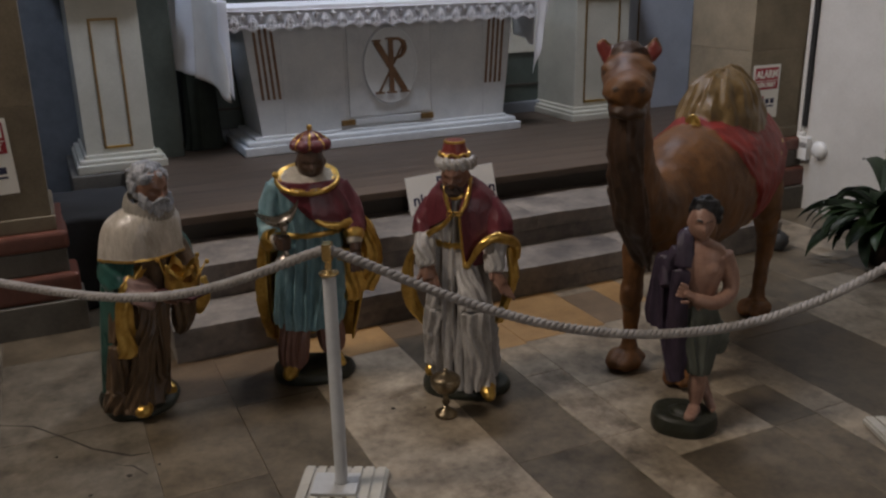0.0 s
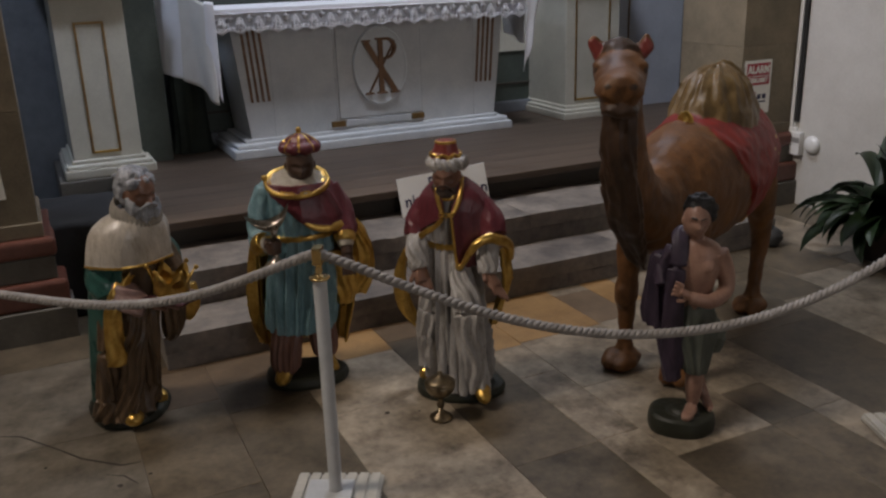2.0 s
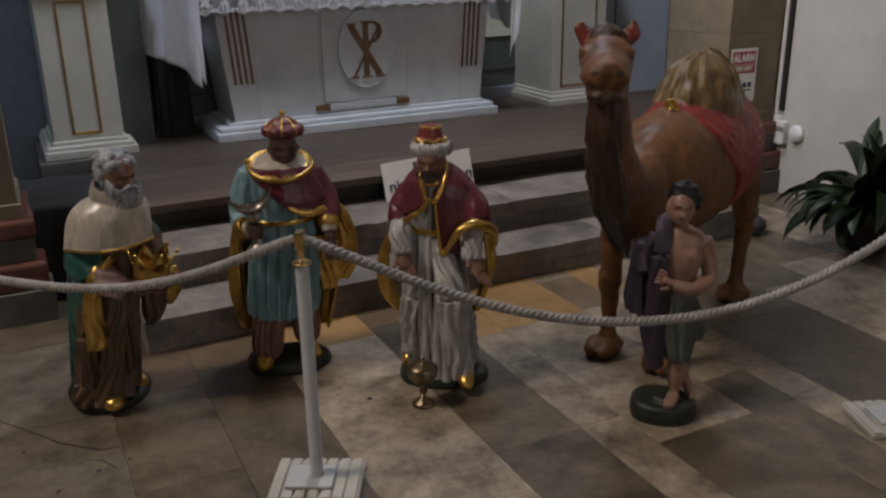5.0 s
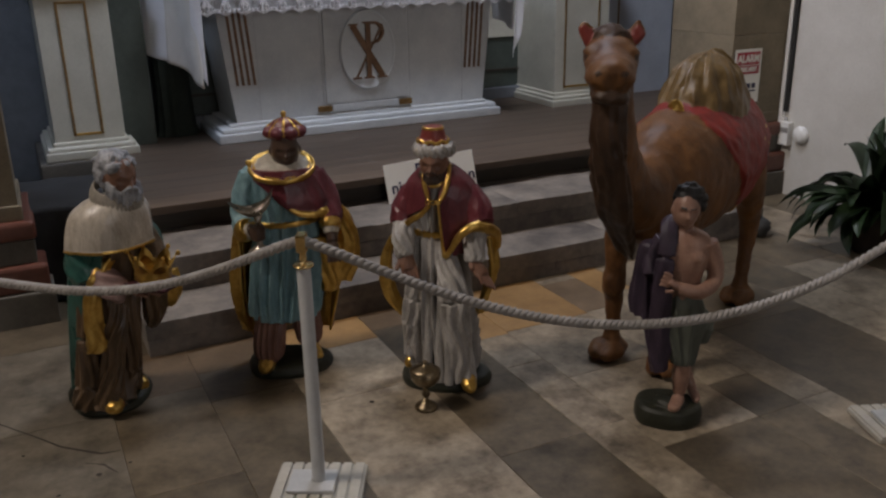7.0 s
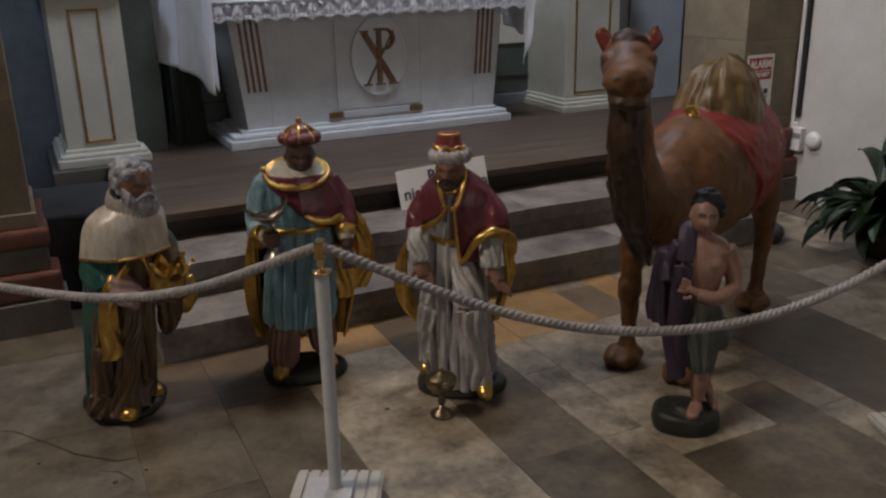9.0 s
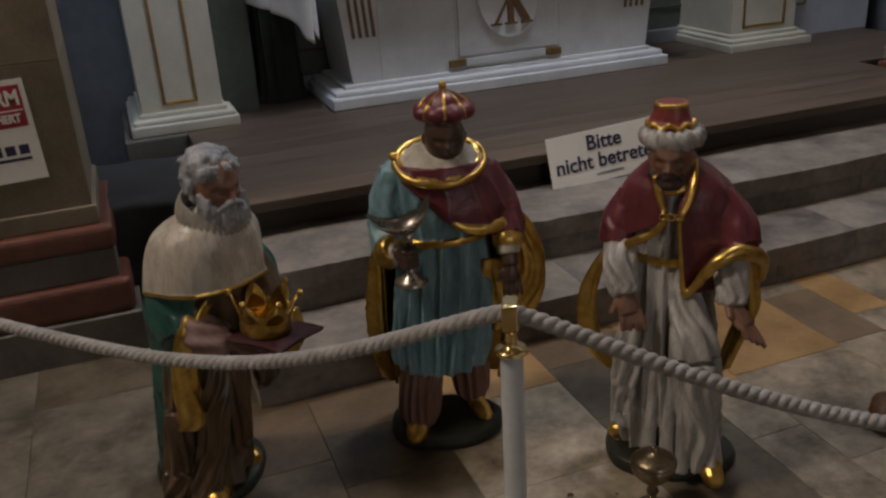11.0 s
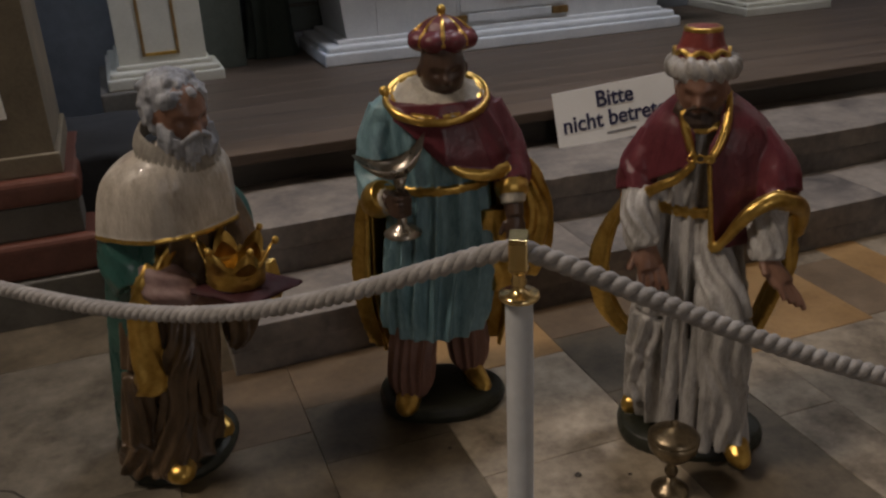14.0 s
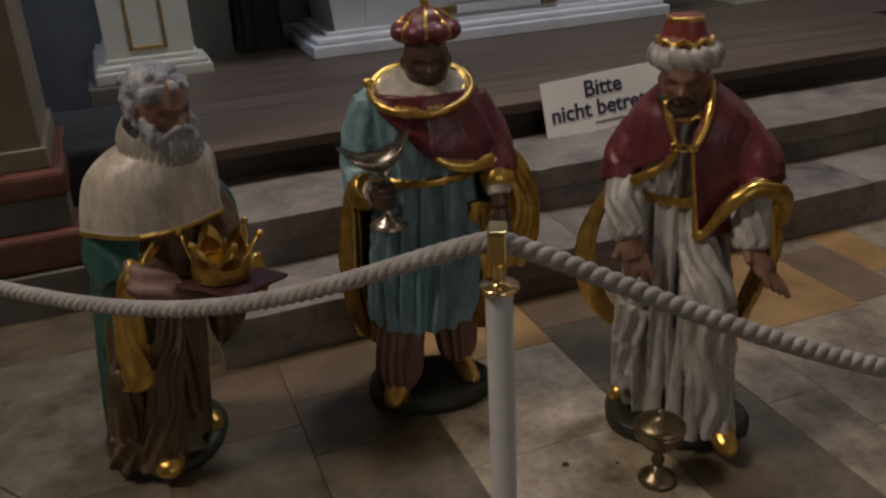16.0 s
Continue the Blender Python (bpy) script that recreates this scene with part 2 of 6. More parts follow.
def loft(bm, rows, mat=0, n=132, per=8, k=14, ph=0.0, a0=0.0, a1=360.0, thick=0.0, mat_in=None, trim=None, trim_r=0.007, trim_ends=(True, True, False)):
    """Drapery in level slices, from rows of (z, cx, cy, rx, ry, fold depth [, start, end in degrees]). The angle is 0 at the front (-y)
    and grows towards +x. Open ranges get a thickness, a lining and, if asked, a trim along (start edge, end edge, lower edge)."""
    S = spline([r if len(r) == 8 else (*r, a0, a1) for r in rows], per)
    closed = abs(S[0][7] - S[0][6]) >= 359.9
    cols = n if closed else n + 1

    def at(s, j, shrink=0.0):
        z, cx, cy, rx, ry, am, b0, b1 = s
        th = radians(b0 + (b1 - b0) * j / n)
        w = 1 + 1.7 * am * fold(th, z, k, ph)
        return Vector((cx + max(rx * w - shrink, 1e-3) * math.sin(th), cy - max(ry * w - shrink, 1e-3) * math.cos(th), z))

    def skin(shrink, index):
        g = [[bm.verts.new(at(s, j, shrink)) for j in range(cols)] for s in S]
        for a, b in zip(g, g[1:]):
            for j in range(n):
                f = bm.faces.new((a[j], a[(j + 1) % cols], b[(j + 1) % cols], b[j]))
                f.material_index, f.smooth = index, True
        return g

    g = skin(0.0, mat)
    if closed:
        for ring in (g[0][::-1], g[-1]):
            f = bm.faces.new(ring)
            f.material_index = mat
        if trim is not None and trim_ends[2]:
            ring = [at(S[0], j) for j in range(n + 1)]
            tube(bm, [(*p, trim_r) for p in ring], trim, 6, 1)
    else:
        h = skin(thick, mat if mat_in is None else mat_in)
        rim = [(g[0], h[0]), (h[-1], g[-1]), ([r[0] for r in h], [r[0] for r in g]), ([r[-1] for r in g], [r[-1] for r in h])]
        for a, b in rim:
            for p in range(len(a) - 1):
                f = bm.faces.new((a[p], b[p], b[p + 1], a[p + 1]))
                f.material_index, f.smooth = mat, True
        if trim is not None:
            lines = [[at(s, 0, thick / 2) for s in S], [at(s, n, thick / 2) for s in S], [at(S[0], j, thick / 2) for j in range(n + 1)]]
            for line, use in zip(lines, trim_ends):
                if use:
                    tube(bm, [(*p, trim_r) for p in line], trim, 6, 1)
    return bm


def lettering(name, text, size, m, mat, parent=None, bold=0.0, squeeze=1.0):
    cu = bpy.data.curves.new(name, "FONT")
    cu.body, cu.size, cu.align_x, cu.align_y, cu.extrude, cu.offset = text, size, "CENTER", "CENTER", 0.0012, bold
    tmp = bpy.data.objects.new(name, cu)
    scene.collection.objects.link(tmp)
    me = bpy.data.meshes.new_from_object(tmp.evaluated_get(bpy.context.evaluated_depsgraph_get()))
    bpy.data.objects.remove(tmp)
    me.transform(Matrix.Diagonal((squeeze, 1, 1, 1)))
    me.materials.clear()
    me.materials.append(mat)
    ob = new(name, me)
    ob.parent, ob.matrix_basis = parent, m
    return ob


# ---- the large structure ----
def structure(name, bm, mat, label="", category=""):
    return tagged(link(name, bm, mat), label or name.replace("_", " "), category or "setting", kind="structure")


floor = structure("floor", box(-6.5, 9.0, -6.0, 9.0, -0.25, -0.012), M_JOINT, "worn church floor of cream, brown and ochre stone slabs", "floor")
# Ceiling, nave walls and far east wall are unseen, added to enclose the light.
structure("ceiling", box(-6.9, 9.3, -6.3, 9.3, 10.0, 10.25), M_NAVE, "plain stone church ceiling added out of view", "ceiling")


def wall_with_window(name, axis, at, a0, a1, w0, w1, z0, z1, thick=0.3):
    """A wall along x or y at a place, from a0 to a1, with one opening from w0 to w1 and z0 to z1."""
    bm = bmesh.new()
    for p0, p1, q0, q1 in ((a0, w0, -0.1, 10.0), (w1, a1, -0.1, 10.0), (w0, w1, -0.1, z0), (w0, w1, z1, 10.0)):
        if p1 - p0 > 1e-3:
            if axis == "y":
                box(at, at + thick, p0, p1, q0, q1, bm=bm)
            else:
                box(p0, p1, at, at + thick, q0, q1, bm=bm)
    return structure(name, bm, M_NAVE, "stone church wall added out of view, with a high window opening", "wall")


wall_with_window("wall_west", "y", -5.0, -6.0, 5.16, 3.6, 5.1, 7.6, 9.5)
structure("wall_nave_north", box(-5.0, -2.6, 5.16, 5.75, -0.1, 10.0), M_NAVE, "plain stone church wall added out of view", "wall")
wall_with_window("wall_south", "x", -6.3, -6.8, 9.3, 0.1, 3.1, 2.2, 4.6)
structure("wall_east", box(5.335, 5.6, -6.0, 5.118, -0.1, 10.0, 0.004), M_WHITEWALL, "bare white limewashed side wall", "wall")
structure("wall_east_far", box(9.0, 9.3, -6.0, 9.0, -0.1, 10.0), M_WHITEWALL, "plain white wall added out of view", "wall")
structure("wall_north", box(-0.6, 6.4, 7.3, 7.6, -0.1, 10.0), M_BLUEWALL, "blue-grey plaster wall behind the altar", "wall")
structure("wall_choir_west", box(-0.62, -0.3, 5.75, 7.3, -0.1, 10.0), M_BLUEWALL, "blue-grey plaster side of the altar recess", "wall")
structure("wall_choir_east", box(5.95, 6.25, 5.75, 7.3, -0.1, 10.0), M_BLUEWALL, "blue-grey plaster side of the altar recess", "wall")


def pier(name, x0, x1, y0, y1, seam, corner):
    """A sandstone pier in courses, with two red marble mouldings round its foot. corner: the side (-1 or 1) on which its free edge stands."""
    ob = thing(name, Matrix(), "brown sandstone pier with red marble foot mouldings", "pier", kind="structure")
    z = 0.60
    i = 0
    while z < 10.0:
        hgt = (0.55, 0.62, 0.48)[i % 3]
        cuts = [x0, seam + (0.16 if i % 2 else 0.0), x1]
        for a, b in zip(cuts, cuts[1:]):
            part("stone_block", box(a + 0.0006, b - 0.0006, y0, y1, z + 0.0006, min(10.0, z + hgt) - 0.0006, 0.003), M_SANDSTONE, ob)
        z, i = z + hgt, i + 1
    for z0, z1, out, mat, nm in ((-0.02, 0.17, 0.10, M_GREYSTONE, "plinth"), (0.17, 0.31, 0.085, M_REDSTONE, "moulding"), (0.31, 0.43, 0.045, M_GREYSTONE, "plinth"),
                                 (0.43, 0.525, 0.06, M_REDSTONE, "moulding"), (0.525, 0.60, 0.015, M_SANDSTONE, "plinth")):
        xa, xb = (x0, x1 + out) if corner > 0 else (x0 - out, x1)
        part(nm, box(xa, xb, y0 - out, y1, z0, z1, 0.03 if mat is M_REDSTONE else 0.008, seg=4), mat, ob)
    return ob


pier("pier_west", -2.6, 0.315, 5.16, 5.75, -0.39, 1)
pier("pier_east", 4.82, 6.2, 5.12, 5.75, 5.3, -1)

# ---- steps and platform ----
def stone_step(name, x0, x1, y0, y1, z0, z1, cuts):
    """A step of long tread slabs, whose worn noses stand a little proud of the riser stones below them."""
    ob = thing(name, Matrix(), "worn grey stone altar step with scuffed edge", "step", "altar steps", "structure")
    nose = z1 - 0.088
    for nm, ya, za, zb, edges in (("step_slab", y0, nose + 0.002, z1, [x0, *cuts, x1]), ("riser_stone", y0 + 0.012, z0, nose, [x0 + 0.004, *(c - 0.4 for c in cuts[1:]), x1 - 0.004])):
        for a, b in zip(edges, edges[1:]):
            own = box(a + 0.0004, b - 0.0004, ya, y1, za, zb, 0.005, seg=3)
            bmesh.ops.subdivide_edges(own, edges=[e for e in own.edges if e.calc_length() > 0.25], cuts=24, use_grid_fill=True)
            for v in own.verts:
                chip = max(0.0, noise.noise(v.co * 9.0) - 0.35) * 0.03 if v.co.y < ya + 0.03 and v.co.z > zb - 0.03 else 0.0
                v.co += Vector((0, 1, 1)) * 0.005 * noise.noise(v.co * 3.1) + Vector((0, chip, -chip))
            part(nm, own, M_STEP, ob, smooth=True)
    return ob


stone_step("step_lower", 0.745, 4.50, 4.40, 4.80, -0.01, 0.172, (2.05, 3.35))
stone_step("step_upper", 0.745, 4.62, 4.735, 5.28, 0.165, 0.352, (1.55, 2.9, 4.1))

platform = thing("altar_platform", Matrix(), "dark brown oak altar platform with overhanging edge", "platform", kind="structure")
part("riser", box(0.82, 4.68, 5.21, 5.24, 0.34, 0.46), M_OAK_SHADED, platform, "oak riser with the overhang's shade in its colour")
for i in range(12):
    y0 = 5.12 + i * 0.18
    part("plank", box(0.78 + 0.0015, 5.62 if i > 3 else 4.715, y0 + 0.0015, y0 + 0.1835, 0.460, 0.505, 0.006), M_OAK, platform)
part("support", box(0.84, 4.70, 5.30, 7.28, -0.05, 0.455), M_OAK_SHADED, platform)


# ---- altar ----
def tapered(x0, x1, y0, y1, z0, z1, inset_bottom, bevel=0.0):
    bm = box(x0, x1, y0, y1, z0, z1)
    for v in bm.verts:
        if v.co.z < (z0 + z1) / 2:
            v.co.x += inset_bottom if v.co.x < (x0 + x1) / 2 else -inset_bottom
    if bevel:
        bmesh.ops.bevel(bm, geom=bm.edges[:], offset=bevel, segments=2, affect="EDGES")
    return bm


AX0, AX1, AF = 1.66, 3.76, 6.55
altar = thing("altar", pose(-0.014, 0, 0.004), "grey-white painted altar table with bronze christogram medallion", "altar")
part("body", tapered(AX0, AX1, AF, 7.10, 0.60, 1.45, 0.09), M_ALTAR, altar)
part("plinth", box(1.60, 3.79, 6.46, 7.14, 0.50, 0.565, 0.010), M_ALTAR, altar)
part("plinth_moulding", box(1.625, 3.765, 6.490, 7.12, 0.563, 0.598, 0.016, seg=4), M_ALTAR, altar)
part("plinth_moulding", box(1.690, 3.700, 6.535, 7.10, 0.596, 0.622, 0.010, seg=4), M_ALTAR, altar)
part("mensa", box(1.53, 3.87, 6.42, 7.12, 1.45, 1.50, 0.01), M_ALTAR, altar)
for x0, x1 in ((1.70, 1.905), (3.515, 3.72)):
    slope = 0.035 if x0 < 2 else -0.035
    for i in range(4):
        bm = box(x0 + 0.03 + i * 0.04, x0 + 0.049 + i * 0.04, AF - 0.006, AF + 0.004, 0.875, 1.38, 0.003)
        for v in bm.verts:
            v.co.x += slope * (1.38 - v.co.z) / 0.5
        part("flute", bm, M_BRONZE, altar, "bronze-painted flute")
for x in (1.925, 2.385, 3.06, 3.50):
    part("panel_seam", box(x - 0.004, x + 0.004, AF - 0.004, AF + 0.004, 0.62, 1.45, 0.001), M_ALTAR, altar)
part("panel", box(2.40, 3.045, AF - 0.012, AF + 0.004, 0.70, 1.45, 0.005), M_ALTAR, altar)
part("panel_foot", box(2.44, 2.96, AF - 0.018, AF + 0.004, 0.645, 0.688, 0.004), M_ALTAR, altar)
for x in (2.335, 2.965):
    part("gilt_block", box(x, x + 0.10, AF - 0.022, AF + 0.004, 0.645, 0.685, 0.004), M_GILT_DULL, altar, "dull gilded block")
medal = bmesh.new()
turned([(0.985, -0.010), (1.0, 0.0), (0.99, 0.016), (0.955, 0.022), (0.93, 0.018), (0.90, 0.016)], 56, medal)
bmesh.ops.transform(medal, matrix=pose(2.725, AF - 0.010, 1.06, 90) @ Matrix.Diagonal((0.212, 0.283, 1, 1)), verts=medal.verts)
medallion = part("medallion", medal, M_MEDAL, altar, "pale oval medallion", True)


def stroke(x0, z0, x1, z1, w0, w1, proud=0.0, name="stroke"):
    """A flat bar of the christogram from one point to another, in the altar's front plane."""
    d = Vector((x1 - x0, 0, z1 - z0)).normalized()
    s = Vector((d.z, 0, -d.x))
    bm = bmesh.new()
    q = []
    for y in (AF - 0.036 - proud, AF - 0.022):
        q.append([bm.verts.new(Vector((x, y, z)) + s * w) for x, z, w in ((x0, z0, w0), (x0, z0, -w0), (x1, z1, -w1), (x1, z1, w1))])
    bm.faces.new(q[0]), bm.faces.new(q[1][::-1])
    for i in range(4):
        bm.faces.new((q[0][i], q[1][i], q[1][(i + 1) % 4], q[0][(i + 1) % 4]))
    return part(name, bm, M_BRONZE, medallion, "bronze-painted letter stroke")


stroke(2.612, 1.235, 2.835, 0.868, 0.022, 0.022)
stroke(2.84, 1.235, 2.63, 0.868, 0.006, 0.006, 0.003)
stroke(2.727, 1.252, 2.727, 0.868, 0.018, 0.018, 0.006)
for x0, x1, z in ((2.585, 2.650, 1.240), (2.69, 2.765, 1.252), (2.69, 2.765, 0.866), (2.60, 2.665, 0.866), (2.795, 2.865, 0.866)):
    stroke(x0, z, x1, z, 0.006, 0.006, 0.009)
bow = bmesh.new()
tube(bow, [(2.73, AF - 0.028, 1.246, 0.008), (2.80, AF - 0.028, 1.243, 0.012), (2.838, AF - 0.028, 1.19, 0.020), (2.81, AF - 0.028, 1.125, 0.013), (2.735, AF - 0.028, 1.105, 0.007)], 0, 8, 6)
part("stroke", bow, M_BRONZE, medallion, "bronze-painted letter bow", True)

# altar cloth: top, lace border, the two hanging corners
cloth = thing("altar_cloth", pose(-0.014, 0, 0.004), "white linen altar cloth with lace border and hanging corners", "cloth")
part("cloth_top", box(1.515, 3.885, 6.395, 7.13, 1.503, 1.512, 0.003), M_LINEN, cloth)
part("front_fall", box(1.517, 3.883, 6.392, 6.398, 1.470, 1.508, 0.002), M_LINEN, cloth)


def lace():
    """A net strip with a scalloped lower edge; on it, crosses and pear-shaped loops."""
    net, relief = bmesh.new(), bmesh.new()
    n, x0, x1 = 19, 1.52, 3.88
    w = (x1 - x0) / n
    y = 6.390

    def hem(q):
        return 1.352 + 0.026 * abs(math.cos(math.pi * q))

    for i in range(n * 10):
        a, b = x0 + i * w / 10, x0 + (i + 1) * w / 10
        net.faces.new([net.verts.new(p) for p in ((a, y, hem((a - x0) / w)), (b, y, hem((b - x0) / w)), (b, y, 1.482), (a, y, 1.482))])
    for i in range(n):
        c = x0 + (i + 0.5) * w
        for grow in (1.0, 0.62):
            pts = [(c + 0.042 * grow * math.sin(t) * (0.62 - 0.38 * math.cos(t)), y - 0.002, 1.412 + 0.044 * grow * math.cos(t), 0.0055) for t in np.linspace(0, 2 * math.pi, 15)]
            tube(relief, pts, 0, 5, 1)
        tube(relief, [(c - 0.020, y - 0.002, 1.378, 0.005), (c, y - 0.002, 1.428, 0.006), (c + 0.020, y - 0.002, 1.378, 0.004)], 0, 5, 2)
        if i < n - 1:
            cx = c + w / 2
            box(cx - 0.006, cx + 0.006, y - 0.004, y, 1.428, 1.476, bm=relief)
            box(cx - 0.020, cx + 0.020, y - 0.004, y, 1.448, 1.459, bm=relief)
        for lift in (0.0, 0.013):
            tube(relief, [(c + w * (q - 0.5), y - 0.002, hem(q) + lift, 0.0045) for q in np.linspace(0, 1, 9)], 0, 5, 1)
    tube(relief, [(x0, y - 0.002, 1.482, 0.005), (x1, y - 0.002, 1.482, 0.005)], 0, 5, 4)
    return net, relief


M_NET = material("lace_net", (0.55, 0.56, 0.60), 0.95, scale=4, fine=120, second=(0.66, 0.67, 0.70))
nt = M_NET.node_tree
vor, gt, tr, mx = (nt.nodes.new(n) for n in ("ShaderNodeTexVoronoi", "ShaderNodeMath", "ShaderNodeBsdfTransparent", "ShaderNodeMixShader"))
vor.inputs["Scale"].default_value = 110
gt.operation, gt.inputs[1].default_value = "LESS_THAN", 0.55
tcn = nt.nodes.new("ShaderNodeTexCoord")
nt.links.new(tcn.outputs["Object"], vor.inputs["Vector"])
nt.links.new(vor.outputs["Distance"], gt.inputs[0])
nt.links.new(gt.outputs[0], mx.inputs[0])
nt.links.new(nt.nodes["Principled BSDF"].outputs[0], mx.inputs[1])
nt.links.new(tr.outputs[0], mx.inputs[2])
nt.links.new(mx.outputs[0], nt.nodes["Material Output"].inputs[0])
net, relief = lace()
part("lace_net", net, M_NET, cloth, "open white lace net")
part("lace_relief", relief, M_LINEN, cloth, "white lace crosses and loops", True)


def hanging(name, top0, top1, low0, low1, mat, waves=2.0, depth=0.03, thick=0.005, parent=cloth, label=""):
    """A hanging sheet between an upper and a lower edge, with soft vertical folds and a thickness."""
    bm = bmesh.new()
    nu, nv = 28, 24
    t0, t1, l0, l1 = (Vector(p) for p in (top0, top1, low0, low1))
    out = (t1 - t0).cross(l0 - t0).normalized()
    sides = []
    for off in (0, thick):
        g = []
        for j in range(nv + 1):
            v = j / nv
            row = []
            for i in range(nu + 1):
                u = i / nu
                p = (t0.lerp(t1, u)).lerp(l0.lerp(l1, u), v)
                p = p + out * (off + depth * (0.15 + v) * math.sin(waves * 2 * math.pi * u + 0.8 * v) + 0.006 * noise.noise(p * 9))
                row.append(bm.verts.new(p))
            g.append(row)
        for j in range(nv):
            for i in range(nu):
                f = bm.faces.new((g[j][i], g[j][i + 1], g[j + 1][i + 1], g[j + 1][i]))
                f.smooth = True
        sides.append(g)
    a, b = sides
    for ra, rb in ((a[0], b[0]), (a[-1], b[-1]), ([r[0] for r in a], [r[0] for r in b]), ([r[-1] for r in a], [r[-1] for r in b])):
        for p in range(len(ra) - 1):
            bm.faces.new((ra[p], ra[p + 1], rb[p + 1], rb[p]))
    return part(name, bm, mat, parent, label, True)


hanging("corner_fall", (1.505, 6.41, 1.55), (1.37, 6.62, 1.64), (1.535, 6.36, 0.905), (1.36, 6.60, 1.06), M_LINEN_SHADED, 1.0, 0.03, label="white hanging corner with beige shade in its colour")
hanging("side_fall", (1.38, 6.61, 1.64), (1.22, 7.0, 1.66), (1.36, 6.61, 1.07), (1.10, 6.92, 1.12), M_LINEN, 1.2, 0.02)
hanging("fold_back", (1.545, 6.38, 1.56), (1.49, 6.40, 1.57), (1.54, 6.355, 0.92), (1.47, 6.42, 1.10), M_LINEN, 0.5, 0.008)
hanging("corner_fall", (3.88, 6.38, 1.62), (4.045, 6.44, 1.62), (3.845, 6.35, 0.945), (3.95, 6.42, 1.22), M_LINEN, 1.0, 0.015)
hanging("side_fall", (3.885, 6.42, 1.508), (3.96, 6.95, 1.508), (3.90, 6.45, 1.15), (3.98, 6.9, 1.20), M_LINEN, 1.0, 0.015)


# ---- pedestals either side of the altar ----
def frame_moulding(x0, x1, z0, z1, y, w, parent, mat, foot):
    for a, b, c, d, m in ((x0, x0 + w, z0, z1, mat), (x1 - w, x1, z0, z1, mat), (x0 + w, x1 - w, z1 - w, z1, mat), (x0 + w, x1 - w, z0, z0 + w, foot)):
        part("panel_moulding", box(a, b, y - 0.008, y + 0.006, c, d, 0.003), m, parent, "thin gilded moulding")


def pedestal(name, x0, x1, side, label, p0, p1, set_back=0.22, back_mat=None):
    """A panelled column pedestal with a stepped foot; side: where its set-back neighbour stands."""
    ob = thing(name, pose(0, 0, 0), label, "pedestal")
    part("shaft", box(x0, x1, 6.60, 7.28, 0.60, 1.62, 0.006), M_CREAM, ob)
    frame_moulding(p0, p1, 0.64, 1.475, 6.60, 0.016, ob, M_GILT_DULL, M_GILT)
    part("foot", box(x0 - 0.07, x1 + 0.07, 6.50, 7.28, 0.50, 0.556, 0.010), M_CREAM, ob)
    part("foot_moulding", box(x0 - 0.055, x1 + 0.055, 6.525, 7.28, 0.554, 0.582, 0.013, seg=4), M_CREAM, ob)
    part("foot_moulding", box(x0 - 0.018, x1 + 0.018, 6.578, 7.28, 0.580, 0.606, 0.010, seg=4), M_CREAM, ob)
    cap = box(x0 - 0.04, x1 + 0.04, 6.555, 7.28, 1.62, 1.67, 0.014, seg=4)
    box(x0 - 0.08, x1 + 0.08, 6.52, 7.28, 1.665, 1.74, 0.01, bm=cap)
    part("cap", cap, M_CREAM, ob)
    part("column", turned([(0.21, 1.74), (0.21, 1.80), (0.17, 1.86), (0.165, 3.8), (0.20, 3.9)], 28, None, ((x0 + x1) / 2, 6.85)), M_BLUEWALL, ob, "blue-grey marbled column", True)
    a, b = (x1, x1 + set_back) if side > 0 else (x0 - set_back, x0)
    # West block is coloured dark for shade, east block pale as if lit.
    part("set_back_block", box(a, b, 6.76, 7.28, 0.5, 1.74, 0.006), back_mat or M_GREEN, ob, "set-back block, light and shade put into its colour")
    return ob


ped_w = pedestal("column_pedestal", 0.572, 1.002, 1, "cream column pedestal with gilded panel on the platform", 0.690, 0.873)
ped_e = pedestal("column_pedestal", 4.36, 4.88, 1, "cream column pedestal with dull gilded panel on the platform", 4.445, 4.785, 0.80, M_BLUE_LIT)
part("socle", box(0.46, 0.80, 6.46, 7.27, -0.02, 0.499, 0.01), M_GREYSTONE, ped_w, "dark stone socle")
frame_moulding(4.95, 5.10, 0.72, 1.49, 6.76, 0.012, ped_e, M_GILT_DULL, M_GILT_DULL)

retable = thing("retable_base", pose(0, 0, 0), "grey-green panelled altarpiece base behind the altar", "altarpiece")
part("wall_panel", box(1.34, 4.36, 7.18, 7.27, 0.5, 3.0, 0.004), M_GREEN, retable)
# Dark strip in place of a groove, its shade painted in.
part("rail", box(1.34, 4.36, 7.165, 7.182, 0.735, 0.755, 0.004), M_OAK_SHADED, retable)
part("foot", box(1.34, 4.36, 7.12, 7.178, 0.50, 0.60, 0.012), M_BLUEWALL, retable)
# Cream sheet stands for light falling on the upper back panel.
part("upper_panel", box(4.02, 4.355, 7.160, 7.178, 1.02, 2.2, 0.004), M_CREAM, retable, "cream sheet painting the lit part of the back panel")

# black-green folded upright form between pedestal and altar
bm = bmesh.new()
loft(bm, [(0.502, 0, 0, 0.15, 0.09, 0.05), (0.62, 0, 0, 0.12, 0.075, 0.08), (0.9, 0, 0, 0.105, 0.07, 0.09), (1.3, 0, 0, 0.10, 0.07, 0.07), (1.75, 0, 0, 0.09, 0.065, 0.05)], 0, k=9)
tagged(link("dark_drape", bm, M_BLACKGREEN, None, True), "black-green folded upright form behind the altar", "drape").matrix_world = pose(1.40, 6.98, 0)

